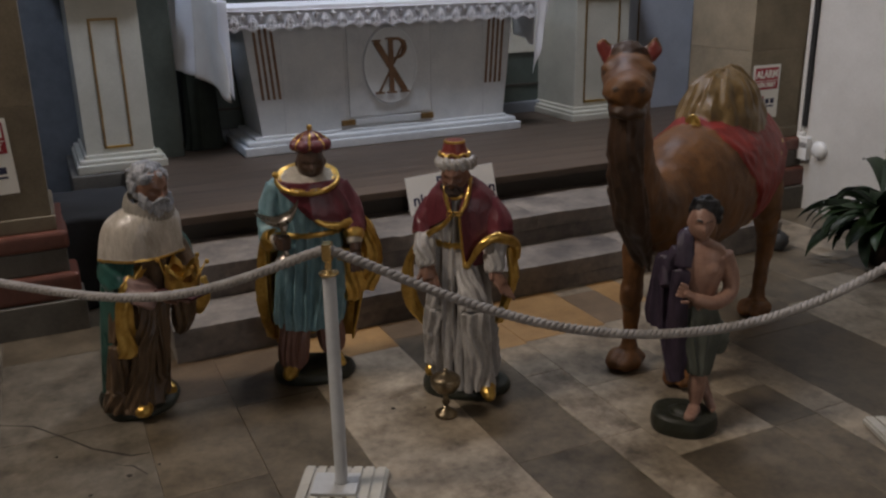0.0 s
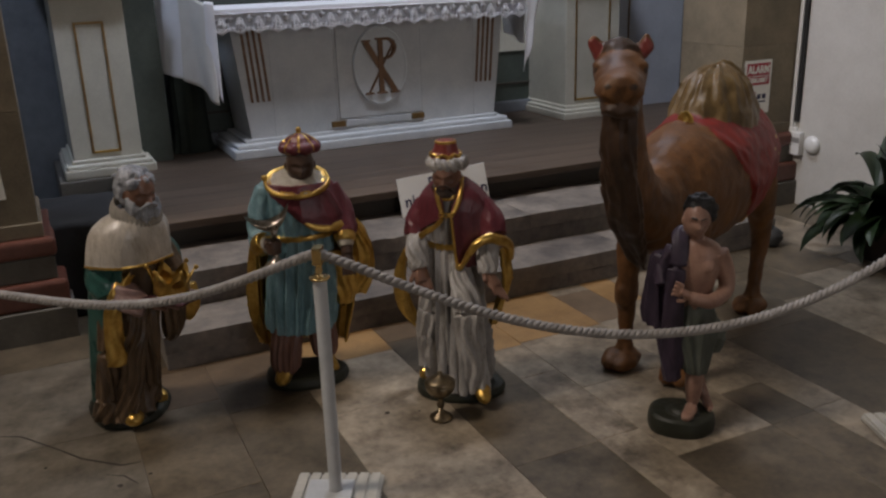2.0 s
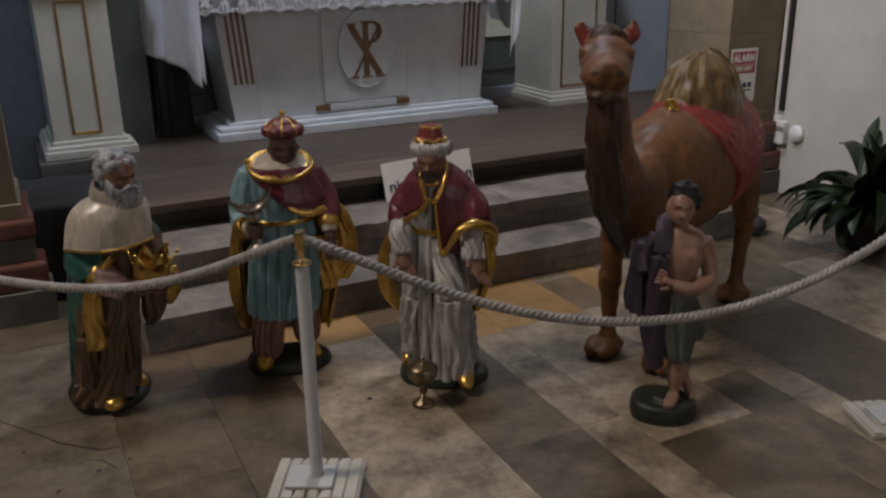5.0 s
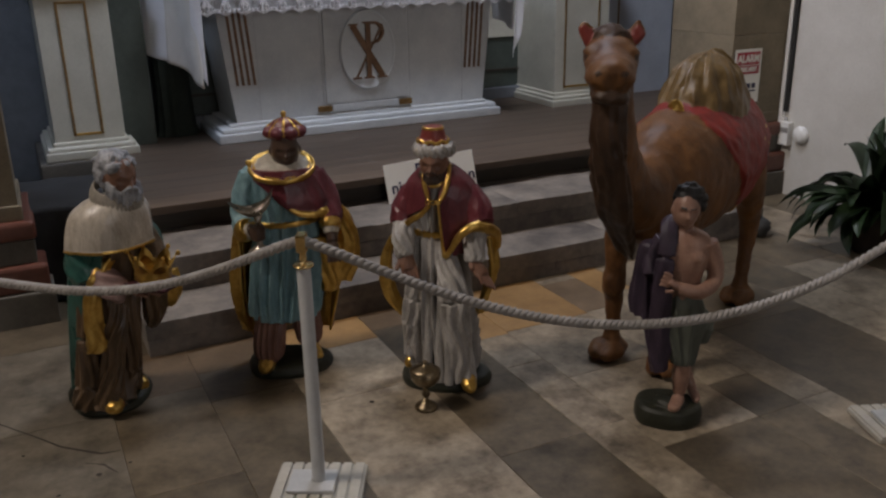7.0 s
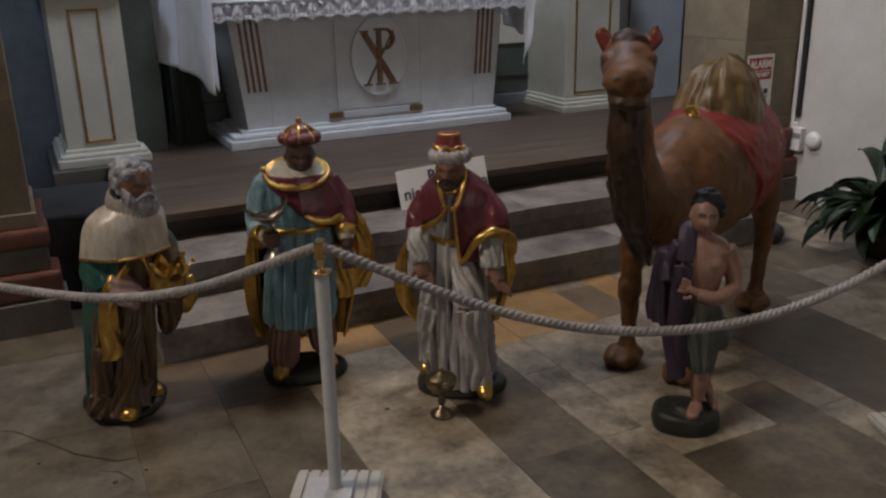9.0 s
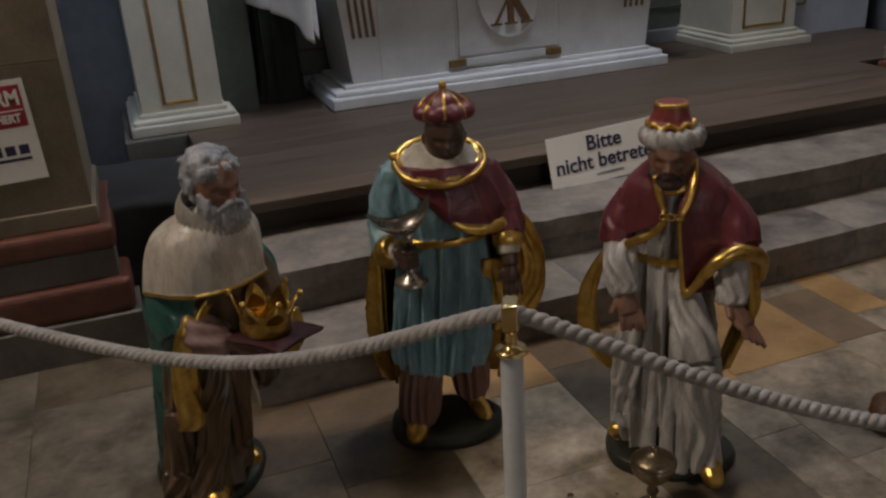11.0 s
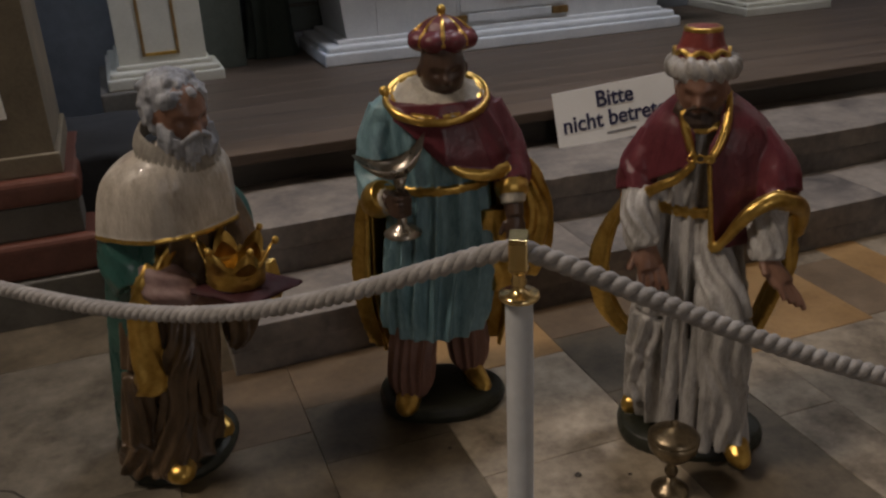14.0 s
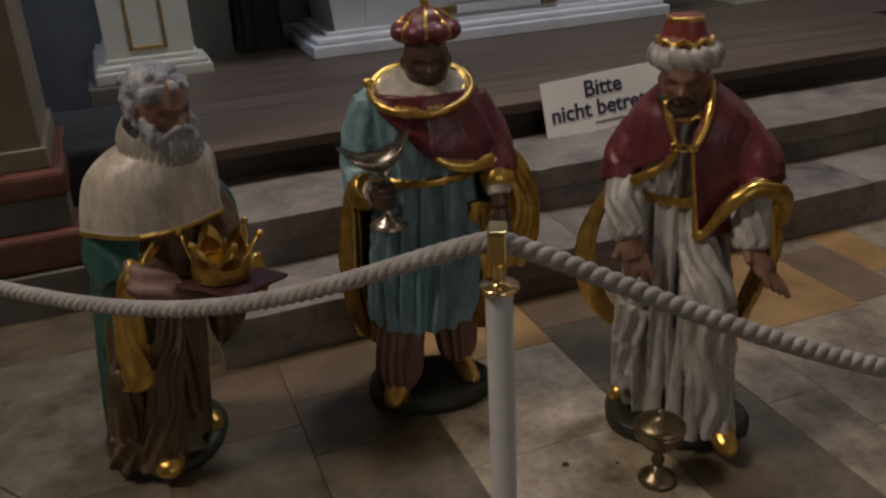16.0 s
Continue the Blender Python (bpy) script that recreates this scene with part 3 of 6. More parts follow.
# low lumpy black block, filling the gap beside the platform
crate = thing("black_block", pose(0.54, 5.72, 0), "low lumpy black block in the gap beside the platform", "crate")
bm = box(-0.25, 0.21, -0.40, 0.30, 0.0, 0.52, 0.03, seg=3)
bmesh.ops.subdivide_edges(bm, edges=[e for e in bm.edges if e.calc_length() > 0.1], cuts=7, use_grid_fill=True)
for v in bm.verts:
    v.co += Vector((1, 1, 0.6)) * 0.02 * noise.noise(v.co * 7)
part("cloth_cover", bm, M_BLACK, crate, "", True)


# ---- signs ----
def alarm_sign(x, y, z, tilt):
    ob = thing("alarm_sign", pose(x, y, z, 90, 0, 0) @ pose(0, 0, 0, 0, 0, tilt), "white sign with red alarm field on the sandstone pier", "sign", "alarm signs")
    part("plate", box(-0.122, 0.122, -0.185, 0.185, 0.0, 0.004, 0.001), M_SIGN, ob)
    part("red_field", box(-0.105, 0.105, 0.015, 0.165, 0.0042, 0.0052), M_RED, ob)
    part("rule", box(-0.10, 0.10, 0.073, 0.078, 0.0054, 0.0062), M_SIGN, ob)
    lettering("lettering", "ALARM", 0.074, pose(0, 0.118, 0.0064), M_SIGN, ob, 0.0025, 0.82)
    lettering("lettering", "GESICHERT", 0.042, pose(0, 0.046, 0.0064), M_SIGN, ob, 0.0015, 0.80)
    for i in range(4):
        part("logo_block", box(-0.088 + i * 0.046, -0.054 + i * 0.046, -0.085, -0.050, 0.0042, 0.0052), M_INK, ob, "dark logo block")
    part("logo_peak", box(-0.034, -0.012, -0.046, -0.030, 0.0042, 0.0052), M_RED, ob, "small red logo mark")
    part("text_bar", box(-0.085, 0.085, -0.108, -0.097, 0.0042, 0.0052), M_INK, ob)
    return ob


alarm_sign(0.063, 5.158, 0.914, 2.0)
alarm_sign(4.968, 5.118, 0.869, 0.0)

notice = thing("notice_board", pose(2.522, 5.062, 0.353, -13, -3.0, 0) @ pose(0, 0, 0, 90, 0, 0), "cream notice card with navy lettering leaning on the platform", "sign")
part("card", box(-0.29, 0.29, 0.0, 0.240, -0.005, 0.0, 0.001), M_SIGN, notice)
lettering("lettering", "Bitte", 0.095, pose(-0.005, 0.180, 0.001), M_INK, notice, 0.0016)
lettering("lettering", "nicht betreten", 0.095, pose(0.012, 0.096, 0.001), M_INK, notice, 0.0016)
part("text_bar", box(-0.06, 0.08, 0.030, 0.040, 0.0004, 0.0012), M_GREY, notice)

# ---- cable duct, alarm boxes on the white wall ----
duct = thing("cable_duct", pose(5.335, 5.068, 0), "white and black cable duct running down the wall corner", "duct")
part("cover", box(-0.03, 0.0, 0.01, 0.042, 0.56, 4.0, 0.004), M_WHITE, duct)
part("black_cable", box(-0.028, 0.0, -0.025, 0.006, 0.60, 4.0, 0.006), M_BLACK, duct, "thick black cable")
part("end_piece", box(-0.034, 0.0, -0.02, 0.046, 0.50, 0.56, 0.006), M_WHITE, duct)
sensor = thing("alarm_box", pose(5.335, 5.035, 0.365), "small white alarm box with grey band on the wall", "alarm box")
part("case", box(-0.05, 0.0, -0.045, 0.05, 0.0, 0.165, 0.006), M_WHITE, sensor)
part("band", box(-0.0525, -0.049, -0.043, 0.048, 0.092, 0.128), M_GREY, sensor, "grey band")
siren = thing("round_siren", pose(5.333, 4.905, 0.455, 0, -90, 0), "round white siren on the wall", "siren")
part("dome", turned([(0.060, 0.0), (0.062, 0.014), (0.056, 0.030), (0.034, 0.040), (0.002, 0.042)], 28), M_WHITE, siren, "", True)


# ---- rope barrier ----
def stanchion(x, y, turn):
    ob = thing("rope_stanchion", pose(x, y, 0, 0, 0, turn), "pale grey stanchion post with brass head on ribbed base", "stanchion", "rope stanchions")
    base = box(-0.155, 0.155, -0.12, 0.12, 0.0, 0.022, 0.006)
    part("base", base, M_BASEWOOD, ob, "ribbed cream wooden base")
    for i in range(7):
        a = -0.148 + i * 0.0432
        part("rib", box(a, a + 0.034, -0.118, 0.118, 0.0215, 0.031, 0.004), M_BASEWOOD, ob)
    part("socket", box(-0.10, 0.06, -0.075, 0.055, 0.0315, 0.044, 0.004), M_POST, ob, "grey socket plate")
    part("tube", turned([(0.026, 0.043), (0.0225, 0.05), (0.0225, 0.814), (0.021, 0.818)], 28), M_POST, ob, "", True)
    part("flange", turned([(0.030, 0.817), (0.033, 0.820), (0.033, 0.825), (0.028, 0.828), (0.012, 0.830), (0.009, 0.838), (0.013, 0.846), (0.010, 0.856), (0.014, 0.866), (0.018, 0.870)], 28), M_BRASS, ob, "polished brass flange", True)
    clip = box(-0.015, 0.015, -0.022, 0.022, 0.870, 0.876, 0.003)
    box(-0.015, 0.015, -0.024, -0.019, 0.872, 0.922, 0.003, bm=clip)
    box(-0.015, 0.015, 0.019, 0.024, 0.872, 0.922, 0.003, bm=clip)
    box(-0.015, 0.015, -0.024, 0.024, 0.920, 0.926, 0.003, bm=clip)
    part("rope_clip", clip, M_BRASS, ob, "polished brass rope clip")
    return ob


POSTS = [(-0.48, 4.749), (1.11, 3.07), (3.22, 2.425)]
for (x, y), turn in zip(POSTS, (-31, -28, -22)):
    stanchion(x, y, turn)


def rope(a, b, za, zb, sag, r=0.0165, skew=1.0, power=2.1):
    """Three strands twisted round a sagging line."""
    ob = thing("barrier_rope", pose(0, 0, 0), "thick grey twisted natural-fibre rope hanging between stanchions", "rope", "barrier ropes")
    length = math.hypot(b[0] - a[0], b[1] - a[1])
    n = int(length / 0.005)
    d = Vector((b[0] - a[0], b[1] - a[1], 0)).normalized()
    side = Vector((d.y, -d.x, 0))
    for s in range(3):
        bm = bmesh.new()
        rows = []
        for i in range(n + 1):
            u = i / n
            z = za + (zb - za) * u - sag * (1 - (2 * abs(u ** skew - 0.5)) ** power)
            ph = 2 * math.pi * (u * length / 0.064 + s / 3)
            p = Vector((a[0] + (b[0] - a[0]) * u, a[1] + (b[1] - a[1]) * u, z)) + side * (r * 0.52 * math.cos(ph)) + Vector((0, 0, 1)) * (r * 0.52 * math.sin(ph))
            rows.append((*p, r * 0.60))
        tube(bm, rows, 0, 8, 1)
        part("strand", bm, M_ROPE, ob, "", True)
    return ob


rope(POSTS[1], POSTS[0], 0.902, 0.908, 0.296, skew=1.221, power=3.04)
rope(POSTS[1], POSTS[2], 0.902, 0.875, 0.372, skew=1.146)

# ---- potted plant ----
plant = thing("potted_plant", pose(4.83, 3.86, 0), "dark green strap-leaved clivia in a dark basket pot", "plant")
pot = turned([(0.105, 0.0), (0.115, 0.01), (0.135, 0.20), (0.145, 0.215), (0.145, 0.24), (0.132, 0.24), (0.125, 0.20)], 32)
part("pot", pot, M_POT, plant, "dark woven basket pot", True)
part("soil", turned([(0.124, 0.19), (0.12, 0.21), (0.05, 0.216)], 20), M_SOIL, plant, "", True)


def leaf(length, width, lift, droop):
    bm = bmesh.new()
    n = 12
    grid = []
    x, z, ang = 0.0, 0.0, lift
    for i in range(n + 1):
        u = i / n
        w = width * (0.45 + 0.75 * math.sin(math.pi * min(1, u * 0.85 + 0.12))) * (1 - max(0, (u - 0.82) / 0.18) ** 2 * 0.92)
        grid.append([bm.verts.new((x + 0.0, w * q, z + 0.35 * abs(q) * w + dz)) for q, dz in ((-1, 0), (-0.5, 0), (0, 0), (0.5, 0), (1, 0))])
        x, z = x + math.cos(ang) * length / n, z + math.sin(ang) * length / n
        ang -= droop / n * (0.4 + 1.4 * u)
    for a, b in zip(grid, grid[1:]):
        for k in range(4):
            bm.faces.new((a[k], a[k + 1], b[k + 1], b[k])).smooth = True
    ext = bmesh.ops.solidify(bm, geom=bm.faces[:], thickness=0.002)
    me = bpy.data.meshes.new("leaf")
    bmesh.ops.recalc_face_normals(bm, faces=bm.faces)
    bm.to_mesh(me)
    bm.free()
    me.materials.append(M_LEAF)
    return me


rng = random.Random(4)
LEAVES = [leaf(0.56, 0.044, radians(84), radians(45)), leaf(0.64, 0.044, radians(66), radians(95)), leaf(0.64, 0.042, radians(52), radians(135)), leaf(0.60, 0.042, radians(34), radians(115)), leaf(0.52, 0.050, radians(48), radians(105)), leaf(0.58, 0.048, radians(30), radians(100))]
for i in range(40):
    ob = new("leaf", LEAVES[(i * 3 + i // 9) % 4])
    ob.parent = plant
    ob.matrix_basis = pose(0.03 * rng.uniform(-1, 1), 0.03 * rng.uniform(-1, 1), 0.205, rng.uniform(-14, 14), rng.uniform(-10, 10), 137.5 * i + rng.uniform(-20, 20)) @ Matrix.Scale(rng.uniform(0.85, 1.15), 4)

for i in range(20):
    ob = new("leaf", LEAVES[4 + i % 2])
    ob.parent = plant
    ob.matrix_basis = pose(0.03 * rng.uniform(-1, 1), 0.03 * rng.uniform(-1, 1), 0.205, rng.uniform(-25, 25), rng.uniform(-14, 14), 192 + rng.uniform(-62, 62)) @ Matrix.Scale(rng.uniform(0.72, 1.08), 4)

# ---- small dark grey lump by the wall, a plain stand-in shape ----
bm = bmesh.new()
ball(bm, (0, 0, 0.055), (0.085, 0.06, 0.06), 0, (0, 0, 20), 16, 0.35, 25)
ball(bm, (-0.03, 0.01, 0.10), (0.045, 0.04, 0.045), 0, (0, 0, 0), 12, 0.3, 25)
tagged(link("boulder", bm, M_GREY_LUMP, None, True), "small dark grey lump on the stone floor", "stone").matrix_world = pose(4.46, 4.38, 0)

from mathutils.bvhtree import BVHTree


# ---- painted nativity statues, each one plain mesh ----
def paint(name, colour, rough=0.45, vary=0.3, stretch=(3, 3, 0.8), **more):
    return material(name, colour, rough, vary=vary, scale=9, fine=70, stretch=stretch, bump=0.2, spec=0.4, **more)


P_BASE = paint("statue_base_green", (0.014, 0.015, 0.010), 0.5, second=(0.028, 0.030, 0.018))
P_BROWN = paint("robe_brown", (0.045, 0.028, 0.015), 0.33, second=(0.155, 0.098, 0.055))
P_GREEN = paint("cloak_green", (0.014, 0.058, 0.048), 0.30, second=(0.034, 0.112, 0.092), coat=0.25)
P_ERMINE = paint("cape_ivory", (0.30, 0.255, 0.20), 0.36, second=(0.60, 0.55, 0.47), coat=0.2)
P_GOLD = M_GILT
P_WOOL = paint("collar_wool", (0.16, 0.14, 0.115), 0.7, second=(0.31, 0.28, 0.235))
P_HAIR = paint("hair_grey", (0.12, 0.125, 0.138), 0.5, second=(0.40, 0.41, 0.43))
P_SKIN = paint("skin_tan", (0.13, 0.062, 0.040), 0.4, second=(0.25, 0.135, 0.09), stretch=(1, 1, 1))
P_SKIN_DARK = paint("skin_dark", (0.045, 0.025, 0.017), 0.34, second=(0.085, 0.050, 0.034), stretch=(1, 1, 1))
P_SKIN_PALE = paint("skin_pale", (0.21, 0.112, 0.080), 0.40, second=(0.37, 0.225, 0.165), stretch=(1, 1, 1))
P_SLEEVE = paint("sleeve_rose", (0.20, 0.12, 0.11), 0.5, second=(0.32, 0.22, 0.20))
P_CUSHION = paint("cushion_crimson", (0.038, 0.004, 0.006), 0.7)
P_BLUE = paint("tunic_blue", (0.07, 0.145, 0.165), 0.33, second=(0.24, 0.38, 0.41))
P_PURPLE = paint("mantle_wine", (0.075, 0.014, 0.020), 0.36, second=(0.15, 0.032, 0.040))
P_TROUSER = paint("trouser_rust", (0.13, 0.06, 0.042), 0.5, second=(0.22, 0.115, 0.085))
P_SILVER = material("dull_silver", (0.30, 0.26, 0.21), 0.3, metal=0.9, scale=14, second=(0.62, 0.56, 0.48))
P_OLDBRONZE = material("old_bronze", (0.09, 0.068, 0.042), 0.34, metal=0.9, scale=20, second=(0.34, 0.27, 0.17))
P_ROBE = paint("robe_ivory_grey", (0.20, 0.186, 0.168), 0.36, second=(0.50, 0.478, 0.45))
P_CREAM = paint("collar_cream", (0.42, 0.38, 0.31), 0.5)
P_BEARD = paint("beard_brown", (0.055, 0.034, 0.024), 0.6)
P_HATRED = paint("hat_red", (0.15, 0.025, 0.022), 0.4, second=(0.24, 0.05, 0.04))
P_BLACKHAIR = paint("hair_black", (0.012, 0.011, 0.011), 0.5)
P_CLOAK = paint("cloak_violet", (0.016, 0.012, 0.022), 0.5, second=(0.055, 0.036, 0.058))
P_PANTS = paint("trousers_grey_green", (0.055, 0.062, 0.050), 0.55, second=(0.105, 0.115, 0.095))
P_CAMEL = paint("camel_brown", (0.058, 0.023, 0.007), 0.55, second=(0.180, 0.077, 0.021), stretch=(1.2, 1.2, 0.7))
P_CAMELDARK = paint("camel_dark_hair", (0.026, 0.013, 0.007), 0.5, second=(0.070, 0.036, 0.018), stretch=(2, 2, 0.6))
P_HUMP = paint("camel_hump_ochre", (0.065, 0.040, 0.012), 0.42, second=(0.20, 0.125, 0.045), stretch=(3, 3, 0.5))
P_CLOTH = paint("camel_blanket_red", (0.11, 0.008, 0.006), 0.5, second=(0.26, 0.020, 0.012))


def oval(bm, rx, ry, h, mat, c=(0, 0), lump=0.06):
    rings = []
    for s, z in ((1.0, 0.0), (1.02, h * 0.4), (0.97, h * 0.85), (0.85, h), (0.3, h * 1.02)):
        rings.append([bm.verts.new((c[0] + rx * s * math.cos(t) * (1 + lump * math.sin(3 * t + 1)), c[1] + ry * s * math.sin(t) * (1 + lump * math.cos(2 * t)), z)) for t in np.linspace(0, 2 * math.pi, 40, endpoint=False)])
    for a, b in zip(rings, rings[1:]):
        for i in range(40):
            f = bm.faces.new((a[i], a[(i + 1) % 40], b[(i + 1) % 40], b[i]))
            f.material_index, f.smooth = mat, True
    for ring in (rings[0][::-1], rings[-1]):
        bm.faces.new(ring).material_index = mat


def bust(bm, c, r, mat, turn=0.0, nod=0.0):
    """A plain head: skull, a hint of brow, nose, cheek and chin, ears and neck."""
    own = bmesh.new()
    ball(own, (0, 0, 0), (r * 0.80, r * 0.95, r * 1.12), 0, n=44)
    for v in own.verts:
        x, y, z = v.co / r
        if y < 0:
            v.co.y -= r * 0.30 * math.exp(-(x / 0.15) ** 2 - ((z + 0.14) / 0.22) ** 2)
            v.co.y += r * 0.19 * (math.exp(-((abs(x) - 0.33) / 0.17) ** 2 - ((z - 0.10) / 0.12) ** 2))
            v.co.y -= r * 0.10 * math.exp(-(x / 0.30) ** 2 - ((z + 0.85) / 0.2) ** 2)
            v.co.y -= r * 0.07 * math.exp(-(x / 0.5) ** 2 - ((z - 0.30) / 0.10) ** 2)
            v.co.y += r * 0.06 * math.exp(-(x / 0.28) ** 2 - ((z + 0.55) / 0.05) ** 2)
            v.co.x *= 1 - 0.15 * max(0, -z - 0.2)
    for s in (-1, 1):
        ball(own, (s * r * 0.80, r * 0.05, -r * 0.05), (r * 0.10, r * 0.16, r * 0.24), 0, n=10)
    merge(bm, own, Matrix.Translation(c) @ pose(0, 0, 0, nod, 0, turn), mat)


def curls(bm, c, r, mat, spots, size, seed=1):
    rr = random.Random(seed)
    for th, ph in spots:
        d = Vector((math.sin(radians(th)) * math.cos(radians(ph)), -math.cos(radians(th)) * math.cos(radians(ph)), math.sin(radians(ph))))
        p = Vector(c) + Vector((d.x * r[0], d.y * r[1], d.z * r[2]))
        ball(bm, p, (size * rr.uniform(0.8, 1.2), size * rr.uniform(0.8, 1.2), size * rr.uniform(0.9, 1.5)), mat, (0, 0, 0), 10, 0.35, 40)


def palm(bm, wrist, tip, mat, s=1.0, spread=(1, 0, 0)):
    """A simple mitten-like shape with four blunt ridges and a side stub."""
    w, t, sp = Vector(wrist), Vector(tip), Vector(spread)
    tube(bm, [(*w, 0.019 * s, 0.015 * s), (*w.lerp(t, 0.35), 0.026 * s, 0.015 * s), (*w.lerp(t, 0.6), 0.026 * s, 0.012 * s)], mat, 10, 3)
    for k in range(4):
        o = sp * (k - 1.5) * 0.0125 * s
        tube(bm, [(*(w.lerp(t, 0.5) + o), 0.0075 * s), (*(w.lerp(t, 0.8) + o * 1.15), 0.0072 * s), (*(t + o * 1.25 + Vector((0, 0, -0.008 * s))), 0.0055 * s)], mat, 7, 3)
    tube(bm, [(*(w.lerp(t, 0.2) - sp * 0.022 * s), 0.009 * s), (*(w.lerp(t, 0.6) - sp * 0.042 * s), 0.007 * s)], mat, 7, 3)


def statue(name, bm, mats, m, label, extra=None, voxel=0.0034, category="statue"):
    """Melts the overlapping forms into one carved body, which keeps each form's paint, and adds what is too thin to melt."""
    bmesh.ops.recalc_face_normals(bm, faces=bm.faces)
    bmesh.ops.triangulate(bm, faces=bm.faces)
    bm.faces.ensure_lookup_table()
    tree = BVHTree.FromBMesh(bm)
    paint_of = [f.material_index for f in bm.faces]
    me = bpy.data.meshes.new(name)
    bm.to_mesh(me)
    bm.free()
    tmp = bpy.data.objects.new(name, me)
    scene.collection.objects.link(tmp)
    mod = tmp.modifiers.new("melt", "REMESH")
    mod.mode, mod.voxel_size = "VOXEL", voxel
    body = bpy.data.meshes.new_from_object(tmp.evaluated_get(bpy.context.evaluated_depsgraph_get()))
    bpy.data.objects.remove(tmp)
    out = bmesh.new()
    out.from_mesh(body)
    for f in out.faces:
        f.material_index, f.smooth = paint_of[tree.find_nearest(f.calc_center_median())[2]], True
    for _ in range(2):
        bmesh.ops.smooth_vert(out, verts=out.verts, factor=0.5, use_axis_x=True, use_axis_y=True, use_axis_z=True)
    out.normal_update()
    for v in out.verts:
        v.co += v.normal * (0.0010 * noise.noise(v.co * 30) + 0.0005 * noise.noise(v.co * 110))
    if extra is not None:
        merge(out, extra)
    me = bpy.data.meshes.new(name)
    out.to_mesh(me)
    out.free()
    for mat in mats:
        me.materials.append(mat)
    ob = new(name, me)
    ob.matrix_world = m
    return tagged(ob, label, category, "nativity statues")


def locks(bm, mat, rr, count, place, size=0.0075, length=0.028):
    """Short carved locks; place gives a root and the direction that it grows in."""
    for _ in range(count):
        p, d = place(rr)
        side = Vector((rr.uniform(-1, 1), rr.uniform(-1, 1), 0)) * 0.006
        q = p + d * length
        tube(bm, [(*p, size), (*(p.lerp(q, 0.5) + side), size * 1.15), (*(q - side * 0.5), size * 0.5)], mat, 7, 2)


# the old king with the crown on a cushion, leaning forward in his stride
def old_king():
    mats = [P_BASE, P_BROWN, P_GREEN, P_ERMINE, P_GOLD, P_HAIR, P_SKIN, P_SLEEVE, P_CUSHION, P_WOOL]
    BASE, BROWN, GREEN, ERM, GOLD, HAIR, SKIN, SLV, CUSH, WOOL = range(10)
    bm = bmesh.new()
    oval(bm, 0.162, 0.205, 0.035, BASE, (0.0, 0.035))
    loft(bm, [(0.022, -0.01, -0.025, 0.120, 0.125, 0.05), (0.07, -0.01, -0.02, 0.116, 0.118, 0.09), (0.16, 0.005, -0.015, 0.106, 0.108, 0.14), (0.32, 0.022, -0.025, 0.108, 0.100, 0.14), (0.52, 0.055, -0.045, 0.118, 0.098, 0.10), (0.66, 0.085, -0.055, 0.120, 0.092, 0.05), (0.82, 0.11, -0.06, 0.09, 0.08, 0.02)], BROWN, k=12, ph=0.7)
    # the striding knee pushes long folds forward
    tube(bm, [(0.06, -0.10, 0.50, 0.04), (0.045, -0.135, 0.38, 0.046), (0.02, -0.135, 0.24, 0.044), (-0.01, -0.13, 0.10, 0.052), (-0.02, -0.125, 0.035, 0.062)], BROWN, 40, 8, 8, 0.15)
    tube(bm, [(-0.05, -0.08, 0.46, 0.03), (-0.065, -0.105, 0.30, 0.036), (-0.085, -0.10, 0.14, 0.044), (-0.10, -0.09, 0.04, 0.052)], BROWN, 36, 8, 7, 0.18)
    tube(bm, [(0.12, -0.07, 0.50, 0.035), (0.11, -0.085, 0.34, 0.036), (0.095, -0.07, 0.16, 0.034), (0.09, -0.05, 0.06, 0.034)], BROWN, 36, 8, 7, 0.18)
    # cloak over the back and one flank, its hem rising towards the front
    loft(bm, [(0.045, 0.0, 0.035, 0.140, 0.140, 0.05, 110, 262), (0.12, 0.005, 0.02, 0.145, 0.145, 0.04, 110, 302), (0.24, 0.012, 0.0, 0.142, 0.146, 0.04, 120, 328), (0.45, 0.032, -0.02, 0.140, 0.138, 0.04, 130, 338), (0.60, 0.058, -0.04, 0.144, 0.126, 0.03, 130, 344), (0.72, 0.085, -0.05, 0.132, 0.104, 0.01, 120, 344)],
         GREEN, k=7, ph=2.0, thick=0.012, mat_in=BROWN)
    tube(bm, [(-0.02, -0.03, 0.70, 0.06), (-0.035, -0.075, 0.62, 0.062), (-0.02, -0.115, 0.56, 0.055)], GREEN, 22, 6, 5, 0.06)
    # gilded lining turned back along the front edge, ending in a hanging fold
    tube(bm, [(0.085, -0.130, 0.668, 0.010, 0.014), (0.040, -0.150, 0.628, 0.014, 0.020), (-0.002, -0.162, 0.580, 0.016, 0.026), (-0.022, -0.165, 0.52, 0.018, 0.030), (-0.030, -0.165, 0.42, 0.020, 0.033), (-0.034, -0.162, 0.33, 0.024, 0.038), (-0.036, -0.158, 0.290, 0.022, 0.036)], GOLD, 30, 7, 4, 0.16, (1, 0, 0))
    # near arm: full rose sleeve and a palm below the cushion
    tube(bm, [(0.0, -0.10, 0.60, 0.045), (0.035, -0.150, 0.565, 0.054), (0.075, -0.180, 0.535, 0.052), (0.100, -0.190, 0.525, 0.040)], SLV, 26, 7, 6, 0.10)
    palm(bm, (0.100, -0.192, 0.535), (0.215, -0.215, 0.520), SKIN, 1.15, (0, 0.9, 0.3))
